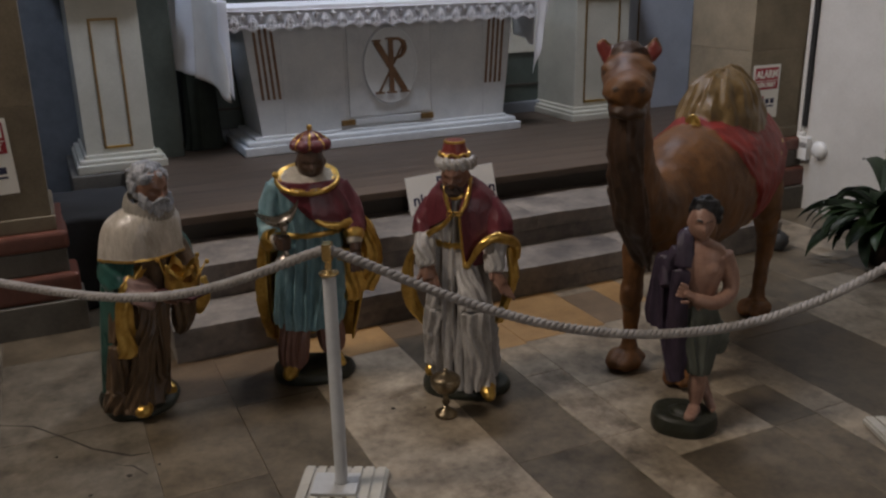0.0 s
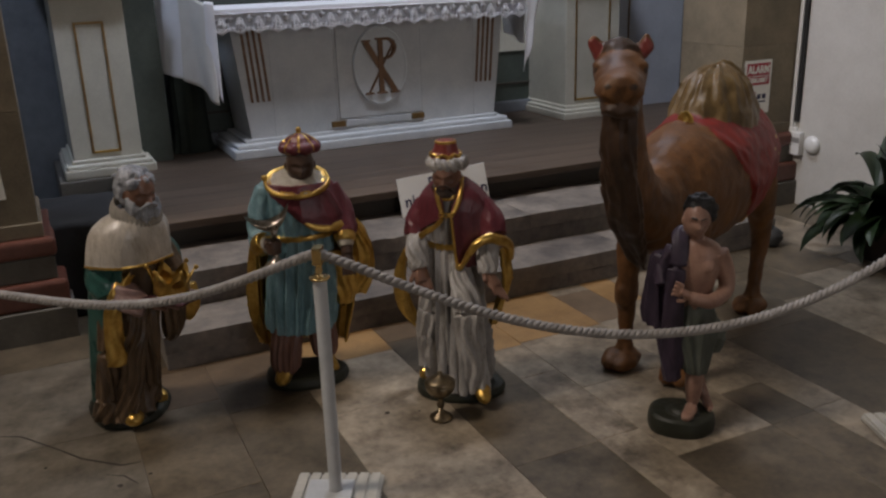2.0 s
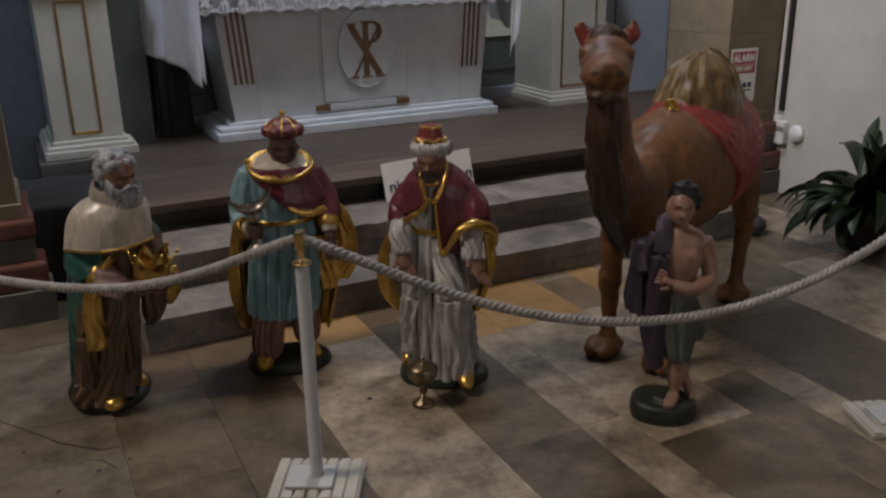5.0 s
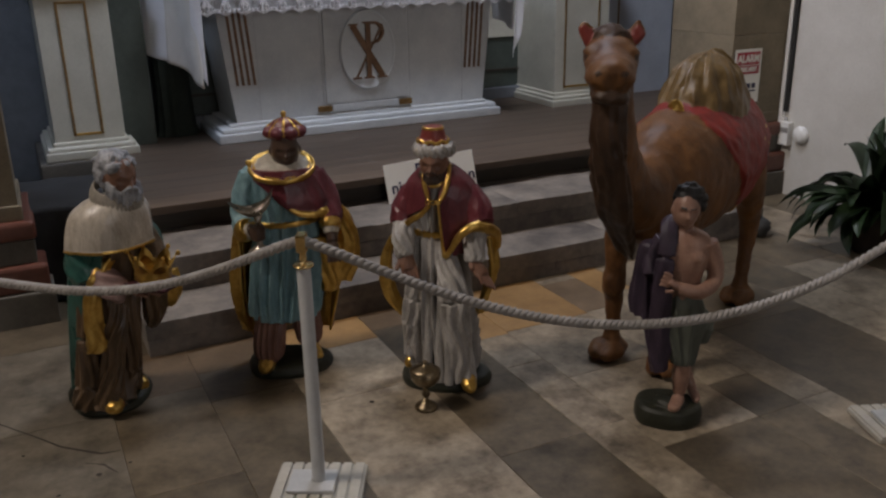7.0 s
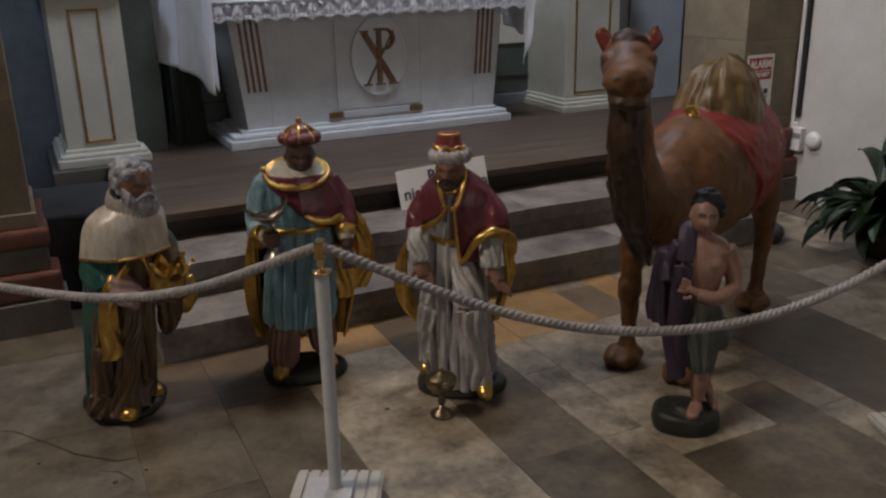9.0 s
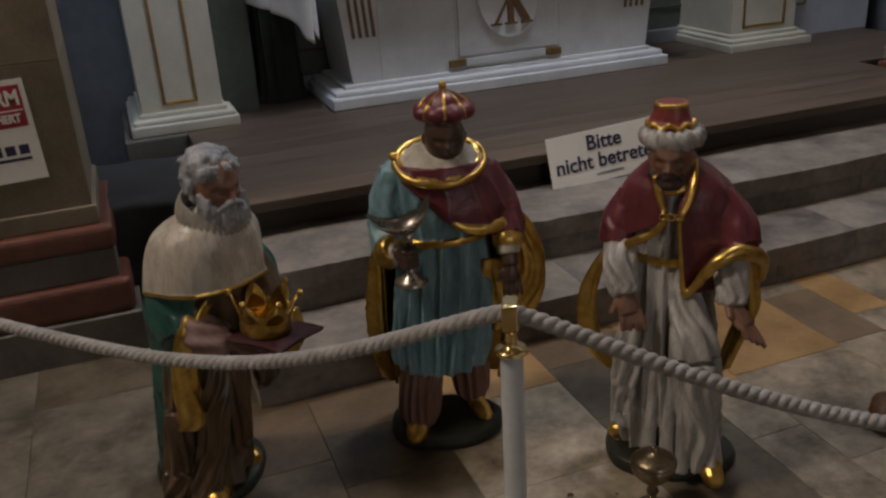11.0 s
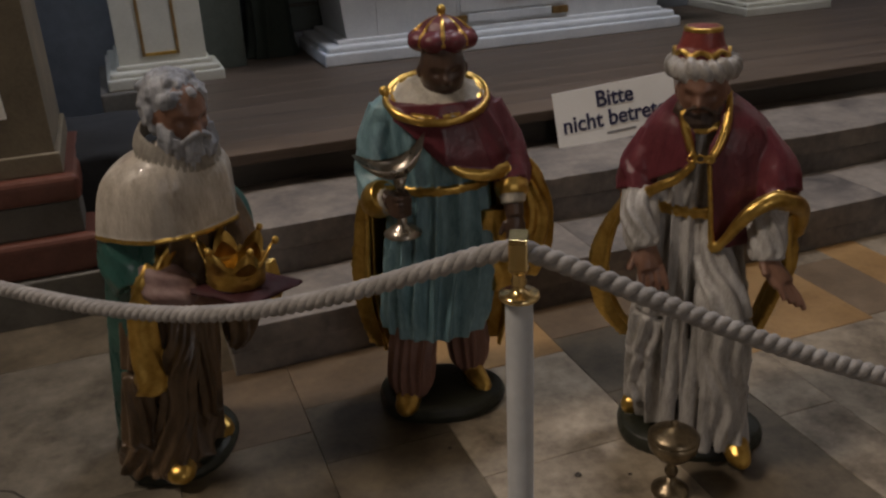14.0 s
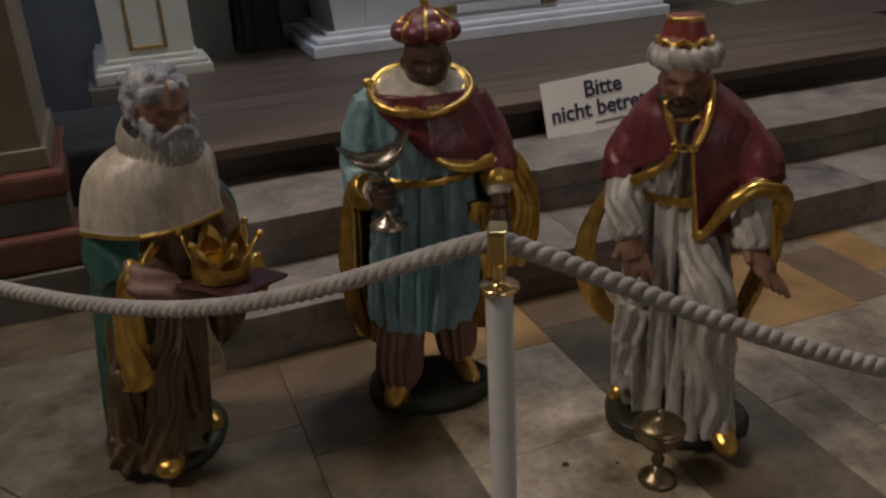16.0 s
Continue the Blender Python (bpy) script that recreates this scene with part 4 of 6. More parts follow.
    # far arm under the cloak, gilded lining falling below the cushion
    tube(bm, [(0.200, -0.02, 0.74, 0.036), (0.226, -0.05, 0.68, 0.040), (0.238, -0.08, 0.62, 0.042), (0.235, -0.12, 0.57, 0.034)], BROWN, 22, 6, 5, 0.06)
    tube(bm, [(0.215, 0.0, 0.74, 0.030), (0.245, -0.02, 0.69, 0.032), (0.258, -0.04, 0.63, 0.028)], GREEN, 18, 6, 5, 0.06)
    tube(bm, [(0.235, -0.08, 0.58, 0.045, 0.05), (0.225, -0.07, 0.46, 0.050, 0.05), (0.205, -0.05, 0.36, 0.040, 0.045), (0.19, -0.04, 0.31, 0.02, 0.03)], BROWN, 28, 7, 7, 0.15, (0, 1, 0))
    tube(bm, [(0.285, -0.10, 0.555, 0.016, 0.028), (0.292, -0.10, 0.49, 0.018, 0.032), (0.280, -0.09, 0.43, 0.016, 0.030), (0.262, -0.08, 0.395, 0.010, 0.020)], GOLD, 20, 6, 5, 0.16, (1, 0, 0))
    palm(bm, (0.275, -0.17, 0.545), (0.225, -0.235, 0.535), SKIN, 0.95, (0, 0, 1))
    # ermine cape with soft vertical hollows and a gilded hem
    loft(bm, [(0.688, 0.080, -0.052, 0.166, 0.132, 0.022), (0.70, 0.080, -0.052, 0.167, 0.133, 0.022), (0.76, 0.086, -0.054, 0.160, 0.128, 0.022), (0.815, 0.095, -0.056, 0.148, 0.118, 0.018), (0.850, 0.108, -0.060, 0.120, 0.10, 0.012), (0.872, 0.120, -0.064, 0.088, 0.080, 0.0), (0.888, 0.128, -0.066, 0.05, 0.05, 0.0)],
         ERM, k=6, ph=1.1, trim=GOLD, trim_r=0.0065, trim_ends=(False, False, True))
    # ribbed wool collar
    cc = Vector((0.128, -0.072, 0.890))
    for i in range(38):
        t = 2 * math.pi * i / 38
        p = cc + Vector((0.083 * math.sin(t), -0.078 * math.cos(t), -0.030 * math.cos(t) - 0.012 * math.sin(t)))
        o = Vector((math.sin(t), -math.cos(t), 0))
        tube(bm, [(*(p + o * 0.012 + Vector((0, 0, -0.024))), 0.0055), (*(p + o * 0.006), 0.0065), (*(p - o * 0.008 + Vector((0, 0, 0.022))), 0.0055)], WOOL, 8, 2)
    tube(bm, [(*(cc + Vector((0.080 * math.sin(t), -0.075 * math.cos(t), -0.030 * math.cos(t) - 0.012 * math.sin(t)))), 0.009, 0.021) for t in np.linspace(0, 2 * math.pi, 40)], WOOL, 12, 1)
    # head, bowed and turned towards the crown
    hc, turn = Vector((0.138, -0.078, 0.968)), radians(24)
    fwd, rgt = Vector((math.sin(turn), -math.cos(turn), 0)), Vector((math.cos(turn), math.sin(turn), 0))
    bust(bm, hc + fwd * 0.012 + Vector((0, 0, -0.012)), 0.074, SKIN, 24, 14)
    ball(bm, hc - fwd * 0.012 + Vector((0, 0, 0.028)), (0.069, 0.071, 0.064), HAIR, (0, 0, 0), 28, 0.06, 60)
    rr = random.Random(2)

    def crown_hair(rr):
        a, el = radians(rr.uniform(70, 290)), radians(rr.uniform(-55, 40))
        d = (fwd * math.cos(a) + rgt * math.sin(a)) * math.cos(el) + Vector((0, 0, math.sin(el)))
        return hc - fwd * 0.010 + Vector((d.x * 0.066, d.y * 0.068, 0.016 + d.z * 0.066)), Vector((d.x * 0.25, d.y * 0.25, -1)).normalized()

    def top_hair(rr):
        a, el = radians(rr.uniform(0, 360)), radians(rr.uniform(25, 80))
        d = (fwd * math.cos(a) + rgt * math.sin(a)) * math.cos(el) + Vector((0, 0, math.sin(el)))
        return hc - fwd * 0.010 + Vector((d.x * 0.066, d.y * 0.066, 0.026 + d.z * 0.064)), Vector((d.x, d.y, -0.5)).normalized()

    def fringe(rr):
        a = radians(rr.uniform(-80, 80))
        d = fwd * math.cos(a) + rgt * math.sin(a)
        return hc + d * 0.060 + Vector((0, 0, 0.052 - 0.012 * abs(a))), (d * 0.35 + Vector((0, 0, -1))).normalized()

    def beard(rr):
        a = radians(rr.uniform(-95, 95))
        d = fwd * math.cos(a) + rgt * math.sin(a)
        low = rr.uniform(0, 1)
        return hc + d * (0.062 - 0.018 * low) + fwd * 0.020 + Vector((0, 0, -0.052 + 0.045 * (abs(a) / 1.66) ** 2 - 0.042 * low)), (d * 0.25 + Vector((0, 0, -1))).normalized()

    locks(bm, HAIR, rr, 56, crown_hair, 0.0095, 0.032)
    locks(bm, HAIR, rr, 34, top_hair, 0.0085, 0.026)
    locks(bm, HAIR, rr, 18, fringe, 0.0095, 0.032)
    locks(bm, HAIR, rr, 40, beard, 0.0092, 0.046)
    ball(bm, hc + fwd * 0.046 + Vector((0, 0, -0.082)), (0.034, 0.028, 0.034), HAIR, (0, 0, 0), 18, 0.15, 60)
    for s in (-1, 1):
        m0 = hc + fwd * 0.092 + Vector((0, 0, -0.046))
        tube(bm, [(*m0, 0.007), (*(m0 + rgt * s * 0.022 - fwd * 0.008 + Vector((0, 0, -0.008))), 0.0085), (*(m0 + rgt * s * 0.040 - fwd * 0.026 + Vector((0, 0, -0.026))), 0.005)], HAIR, 7, 3)
    # cushion, one corner towards the viewer
    own = box(-0.095, 0.095, -0.095, 0.095, -0.010, 0.010)
    bmesh.ops.subdivide_edges(own, edges=own.edges[:], cuts=8, use_grid_fill=True)
    for v in own.verts:
        r = max(abs(v.co.x), abs(v.co.y)) / 0.095
        v.co.z *= 1.5 - 0.9 * r ** 2
        pinch = 1 - 0.10 * (1 - (min(abs(v.co.x), abs(v.co.y)) / 0.095)) * r ** 3
        v.co.x, v.co.y = v.co.x * pinch, v.co.y * pinch
    for f in own.faces:
        f.smooth = True
    spot = pose(0.220, -0.215, 0.550, 2, 5, 40)
    merge(bm, own, spot, CUSH)
    edge = [(spot @ Vector((0.094 * a, 0.094 * b, 0))) for a, b in ((-1, -1), (0, -0.92), (1, -1), (0.92, 0), (1, 1), (0, 0.92), (-1, 1), (-0.92, 0), (-1, -1))]
    tube(bm, [(*p, 0.0035) for p in edge], CUSH, 6, 3)
    # crown with leaf-shaped points
    crown = bmesh.new()
    n = 72
    prof = []
    for r, z in ((0.064, 0.0), (0.069, 0.005), (0.064, 0.013), (0.070, 0.020), (0.065, 0.028), (0.069, 0.036), (0.066, 0.044)):
        prof.append([crown.verts.new((r * math.cos(2 * math.pi * i / n), r * math.sin(2 * math.pi * i / n), z)) for i in range(n)])
    top = []
    for i in range(n):
        u = (i * 6 / n) % 1
        h = 0.050 * max(0, 1 - abs(u - 0.5) * 2.5) ** 0.55 + 0.010 * max(0, 1 - min(u, 1 - u) * 6)
        r = 0.070 + h * 0.42
        top.append(crown.verts.new((r * math.cos(2 * math.pi * i / n), r * math.sin(2 * math.pi * i / n), 0.056 + h)))
    prof.append(top)
    prof.append([crown.verts.new((v.co.x * 0.95, v.co.y * 0.95, v.co.z)) for v in top])
    prof.append([crown.verts.new((0.060 * math.cos(2 * math.pi * i / n), 0.060 * math.sin(2 * math.pi * i / n), 0.004)) for i in range(n)])
    for a, b in zip(prof, prof[1:]):
        for i in range(n):
            f = crown.faces.new((a[i], a[(i + 1) % n], b[(i + 1) % n], b[i]))
            f.material_index, f.smooth = GOLD, True
    for i in range(6):
        t = 2 * math.pi * (i + 0.5) / 6
        ball(crown, (0.094 * math.cos(t), 0.094 * math.sin(t), 0.108), (0.009, 0.009, 0.010), GOLD, n=10)
    bmesh.ops.transform(crown, matrix=pose(0.200, -0.210, 0.566, 2, 5, 12), verts=crown.verts)
    # gilded shoes
    tube(bm, [(-0.010, -0.10, 0.06, 0.034), (-0.006, -0.155, 0.052, 0.038, 0.032), (-0.004, -0.190, 0.046, 0.034, 0.026), (-0.003, -0.208, 0.042, 0.012)], GOLD, 16, 5)
    tube(bm, [(0.10, 0.02, 0.06, 0.028), (0.125, -0.02, 0.052, 0.030, 0.026), (0.135, -0.045, 0.046, 0.020)], GOLD, 14, 5)
    return statue("statue_of_old_king", bm, mats, pose(0.545, 4.09, 0, 0, 0, 1.4), "painted statue of a grey-bearded king, crown on crimson cushion", crown)


# the dark king with the boat-shaped goblet
def dark_king():
    mats = [P_BASE, P_BLUE, P_PURPLE, P_GOLD, P_SKIN_DARK, P_TROUSER, P_SILVER, P_CREAM]
    BASE, BLUE, WINE, GOLD, SKIN, TRO, SIL, CREAM = range(8)
    bm = bmesh.new()
    oval(bm, 0.182, 0.140, 0.05, BASE, (-0.02, -0.050))
    # cape at the back, gilded lining
    loft(bm, [(0.12, 0.0, 0.03, 0.19, 0.115, 0.06, 98, 262), (0.28, 0.005, 0.02, 0.210, 0.125, 0.06, 90, 268), (0.50, 0.01, 0.01, 0.215, 0.125, 0.05, 84, 276), (0.70, 0.01, 0.0, 0.200, 0.118, 0.04, 88, 272), (0.85, 0.01, 0.0, 0.160, 0.10, 0.02, 92, 268), (0.92, 0.01, 0.0, 0.09, 0.08, 0.0, 95, 265)],
         WINE, k=10, ph=0.3, thick=0.012, mat_in=GOLD, trim=GOLD, trim_r=0.008)
    # hanging gilded folds either side
    loft(bm, [(0.15, 0.0, 0.02, 0.205, 0.12, 0.06, 258, 276), (0.36, 0.0, 0.0, 0.236, 0.13, 0.06, 260, 288), (0.58, 0.0, -0.01, 0.216, 0.125, 0.04, 264, 290), (0.68, 0.0, -0.01, 0.195, 0.115, 0.0, 272, 288)], GOLD, n=24, k=26, thick=0.014)
    tube(bm, [(0.232, -0.045, 0.725, 0.018, 0.022), (0.262, -0.040, 0.660, 0.018, 0.030), (0.272, -0.030, 0.57, 0.020, 0.040), (0.258, -0.020, 0.46, 0.024, 0.048), (0.235, -0.010, 0.385, 0.022, 0.040)], GOLD, 30, 7, 6, 0.20, (1, 0, 0))
    tube(bm, [(0.165, -0.05, 0.60, 0.02, 0.05), (0.175, -0.045, 0.50, 0.02, 0.055), (0.178, -0.035, 0.40, 0.02, 0.05), (0.172, -0.02, 0.34, 0.016, 0.035)], GOLD, 26, 6, 6, 0.18, (1, 0, 0))
    # tunic
    loft(bm, [(0.245, -0.022, -0.030, 0.142, 0.118, 0.06), (0.32, -0.015, -0.028, 0.142, 0.114, 0.12), (0.48, 0.002, -0.022, 0.140, 0.104, 0.12), (0.655, 0.012, -0.014, 0.126, 0.088, 0.07), (0.69, 0.012, -0.014, 0.127, 0.088, 0.05), (0.79, 0.005, -0.012, 0.134, 0.098, 0.05), (0.875, 0.005, -0.005, 0.140, 0.088, 0.02), (0.92, 0.008, -0.005, 0.080, 0.068, 0.0)], BLUE, k=17, ph=0.4)
    tube(bm, [(0.012 + 0.130 * math.sin(t), -0.014 - 0.092 * math.cos(t), 0.672 + 0.004 * math.sin(2 * t), 0.006, 0.013) for t in np.linspace(0, 2 * math.pi, 36)], GOLD, 8, 1)
    # mantle from one shoulder across the breast over the other arm, broad gilded lower edge
    loft(bm, [(0.714, 0.042, -0.018, 0.194, 0.122, 0.02, 12, 100), (0.740, 0.038, -0.018, 0.191, 0.124, 0.02, 1, 101), (0.775, 0.032, -0.018, 0.184, 0.124, 0.025, -12, 105), (0.83, 0.022, -0.014, 0.170, 0.116, 0.025, -30, 115), (0.872, 0.014, -0.014, 0.152, 0.110, 0.02, -52, 125), (0.905, 0.012, -0.018, 0.128, 0.098, 0.0, -75, 140)], WINE, n=48, k=11, ph=2, thick=0.010)
    tube(bm, [(0.036, -0.142, 0.752, 0.004, 0.008), (0.060, -0.140, 0.735, 0.007, 0.012), (0.098, -0.134, 0.722, 0.008, 0.015), (0.148, -0.118, 0.718, 0.010, 0.018), (0.198, -0.086, 0.724, 0.011, 0.019), (0.234, -0.048, 0.728, 0.013, 0.020)], GOLD, 14, 7)
    ball(bm, (0.112, -0.006, 0.862), (0.062, 0.062, 0.050), WINE, n=20)
    ball(bm, (-0.112, -0.002, 0.862), (0.054, 0.056, 0.050), BLUE, n=20)
    # cream collar within a broad gilded ring, lower in front
    own = bmesh.new()
    loft(own, [(-0.02, 0, 0, 0.130, 0.104, 0.0), (0.004, 0, 0, 0.122, 0.096, 0.03), (0.022, 0, 0.006, 0.095, 0.076, 0.03), (0.038, 0, 0.010, 0.064, 0.056, 0.0)], 0, n=64, k=16)
    merge(bm, own, pose(0.012, -0.032, 0.905, 21, 0, 0), CREAM)
    tube(bm, [(0.012 + 0.132 * math.sin(t), -0.032 - 0.104 * math.cos(t), 0.908 - 0.044 * math.cos(t), 0.0075, 0.011) for t in np.linspace(0, 2 * math.pi, 44)], GOLD, 10, 1)
    tube(bm, [(0.012 + 0.114 * math.sin(t), -0.030 - 0.090 * math.cos(t), 0.914 - 0.040 * math.cos(t), 0.005, 0.007) for t in np.linspace(0, 2 * math.pi, 44)], GOLD, 8, 1)
    tube(bm, [(0.014 + 0.066 * math.sin(t), -0.022 - 0.062 * math.cos(t), 0.912 - 0.012 * math.cos(t), 0.006) for t in np.linspace(0, 2 * math.pi, 40)], GOLD, 8, 1)
    ball(bm, (-0.122, -0.03, 0.928), (0.014, 0.014, 0.014), GOLD, n=10)
    tube(bm, [(0.010, -0.01, 0.88, 0.050), (0.020, -0.018, 0.95, 0.046)], SKIN, 14, 4)
    bust(bm, (0.030, -0.034, 0.978), 0.074, SKIN, 6, 6)
    # melon hat
    hx, hy = 0.034, -0.012
    for i in range(8):
        t = 2 * math.pi * (i + 0.5) / 8
        ball(bm, (hx + 0.059 * math.cos(t), hy + 0.059 * math.sin(t), 1.050), (0.035, 0.035, 0.026), WINE, n=18)
        u = t + math.pi / 8
        tube(bm, [(hx + 0.083 * math.cos(u), hy + 0.083 * math.sin(u), 1.040, 0.003), (hx + 0.078 * math.cos(u), hy + 0.078 * math.sin(u), 1.062, 0.0035), (hx + 0.048 * math.cos(u), hy + 0.048 * math.sin(u), 1.092, 0.003), (hx + 0.015 * math.cos(u), hy + 0.015 * math.sin(u), 1.106, 0.003)], GOLD, 6, 3)
    ball(bm, (hx, hy, 1.062), (0.060, 0.060, 0.046), WINE, n=24)
    tube(bm, [(hx, hy, 1.100, 0.010), (hx, hy, 1.114, 0.006)], GOLD, 10, 2)
    ball(bm, (hx, hy, 1.122), (0.013, 0.013, 0.013), GOLD, n=12)
    # arms: one raised with the goblet, one lowered
    tube(bm, [(-0.118, 0.0, 0.872, 0.050), (-0.155, -0.01, 0.79, 0.048), (-0.165, -0.045, 0.70, 0.048), (-0.150, -0.10, 0.665, 0.046), (-0.130, -0.13, 0.672, 0.036)], BLUE, 22, 6, 6, 0.08)
    tube(bm, [(-0.162, -0.105, 0.640, 0.042), (-0.150, -0.118, 0.664, 0.049), (-0.132, -0.138, 0.682, 0.042)], GOLD, 16, 4)
    tube(bm, [(-0.150, -0.125, 0.655, 0.034), (-0.125, -0.140, 0.668, 0.034)], CREAM, 14, 3)
    tube(bm, [(-0.136, -0.13, 0.665, 0.028), (-0.102, -0.155, 0.672, 0.026)], SKIN, 10, 3)
    ball(bm, (-0.092, -0.160, 0.672), (0.028, 0.032, 0.034), SKIN, n=14)
    for k in range(4):
        tube(bm, [(-0.124, -0.170, 0.648 + k * 0.0148, 0.0075), (-0.098, -0.200, 0.646 + k * 0.0148, 0.0085), (-0.068, -0.185, 0.648 + k * 0.0148, 0.007)], SKIN, 8, 3)
    cup = bmesh.new()
    g = (-0.092, -0.165)
    turned([(0.048, 0.582), (0.050, 0.587), (0.034, 0.600), (0.014, 0.612), (0.010, 0.640), (0.012, 0.715), (0.020, 0.742)], 28, cup, g, SIL)
    own = bmesh.new()
    nu, nv = 28, 12
    grid = []
    for i in range(nu + 1):
        u = -1 + 2 * i / nu
        w = 0.050 * math.sqrt(max(0, 1 - u * u)) ** 0.8 + 0.001
        zc = 0.030 * u * u + 0.024 * abs(u) ** 3
        grid.append([own.verts.new((0.094 * u, w * math.cos(math.pi * j / nv), zc - 0.038 * (1 - u * u) * math.sin(math.pi * j / nv) + 0.002)) for j in range(nv + 1)])
    for a, b in zip(grid, grid[1:]):
        for j in range(nv):
            own.faces.new((a[j], a[j + 1], b[j + 1], b[j])).smooth = True
    bmesh.ops.solidify(own, geom=own.faces[:], thickness=0.005)
    merge(cup, own, pose(-0.102, g[1], 0.772, 0, -13, 6), SIL)
    tube(bm, [(0.135, 0.0, 0.868, 0.050), (0.178, -0.015, 0.78, 0.056), (0.196, -0.055, 0.705, 0.054), (0.200, -0.085, 0.675, 0.046)], WINE, 20, 5, 5, 0.06)
    tube(bm, [(0.198, -0.075, 0.685, 0.044), (0.198, -0.090, 0.664, 0.046), (0.198, -0.100, 0.650, 0.040)], GOLD, 14, 4)
    tube(bm, [(0.198, -0.094, 0.66, 0.036), (0.200, -0.106, 0.632, 0.034)], CREAM, 14, 3)
    tube(bm, [(0.200, -0.104, 0.64, 0.027), (0.202, -0.122, 0.60, 0.025)], SKIN, 10, 3)
    palm(bm, (0.202, -0.122, 0.605), (0.205, -0.148, 0.520), SKIN, 1.05, (1, 0, 0))
    # full trousers and gilded shoes
    loft(bm, [(0.060, -0.098, -0.105, 0.040, 0.042, 0.03), (0.090, -0.098, -0.10, 0.060, 0.060, 0.08), (0.16, -0.095, -0.085, 0.064, 0.066, 0.11), (0.28, -0.075, -0.045, 0.064, 0.064, 0.07)], TRO, n=56, k=12)
    loft(bm, [(0.080, 0.072, 0.0, 0.036, 0.038, 0.03), (0.110, 0.072, 0.005, 0.055, 0.056, 0.08), (0.18, 0.068, 0.01, 0.062, 0.062, 0.11), (0.29, 0.055, 0.0, 0.060, 0.058, 0.07)], TRO, n=56, k=12, ph=2)
    tube(bm, [(-0.100, -0.085, 0.082, 0.034), (-0.108, -0.130, 0.066, 0.036, 0.032), (-0.116, -0.175, 0.054, 0.030, 0.024), (-0.118, -0.202, 0.052, 0.010)], GOLD, 16, 5)
    tube(bm, [(0.072, 0.01, 0.088, 0.032), (0.088, -0.035, 0.070, 0.032, 0.029), (0.110, -0.078, 0.056, 0.025, 0.021), (0.120, -0.098, 0.056, 0.008)], GOLD, 16, 5)
    return statue("statue_of_dark_king", bm, mats, pose(1.33, 4.07, 0, 0, 0, -18.9), "painted statue of a dark king in blue tunic with goblet", cup)


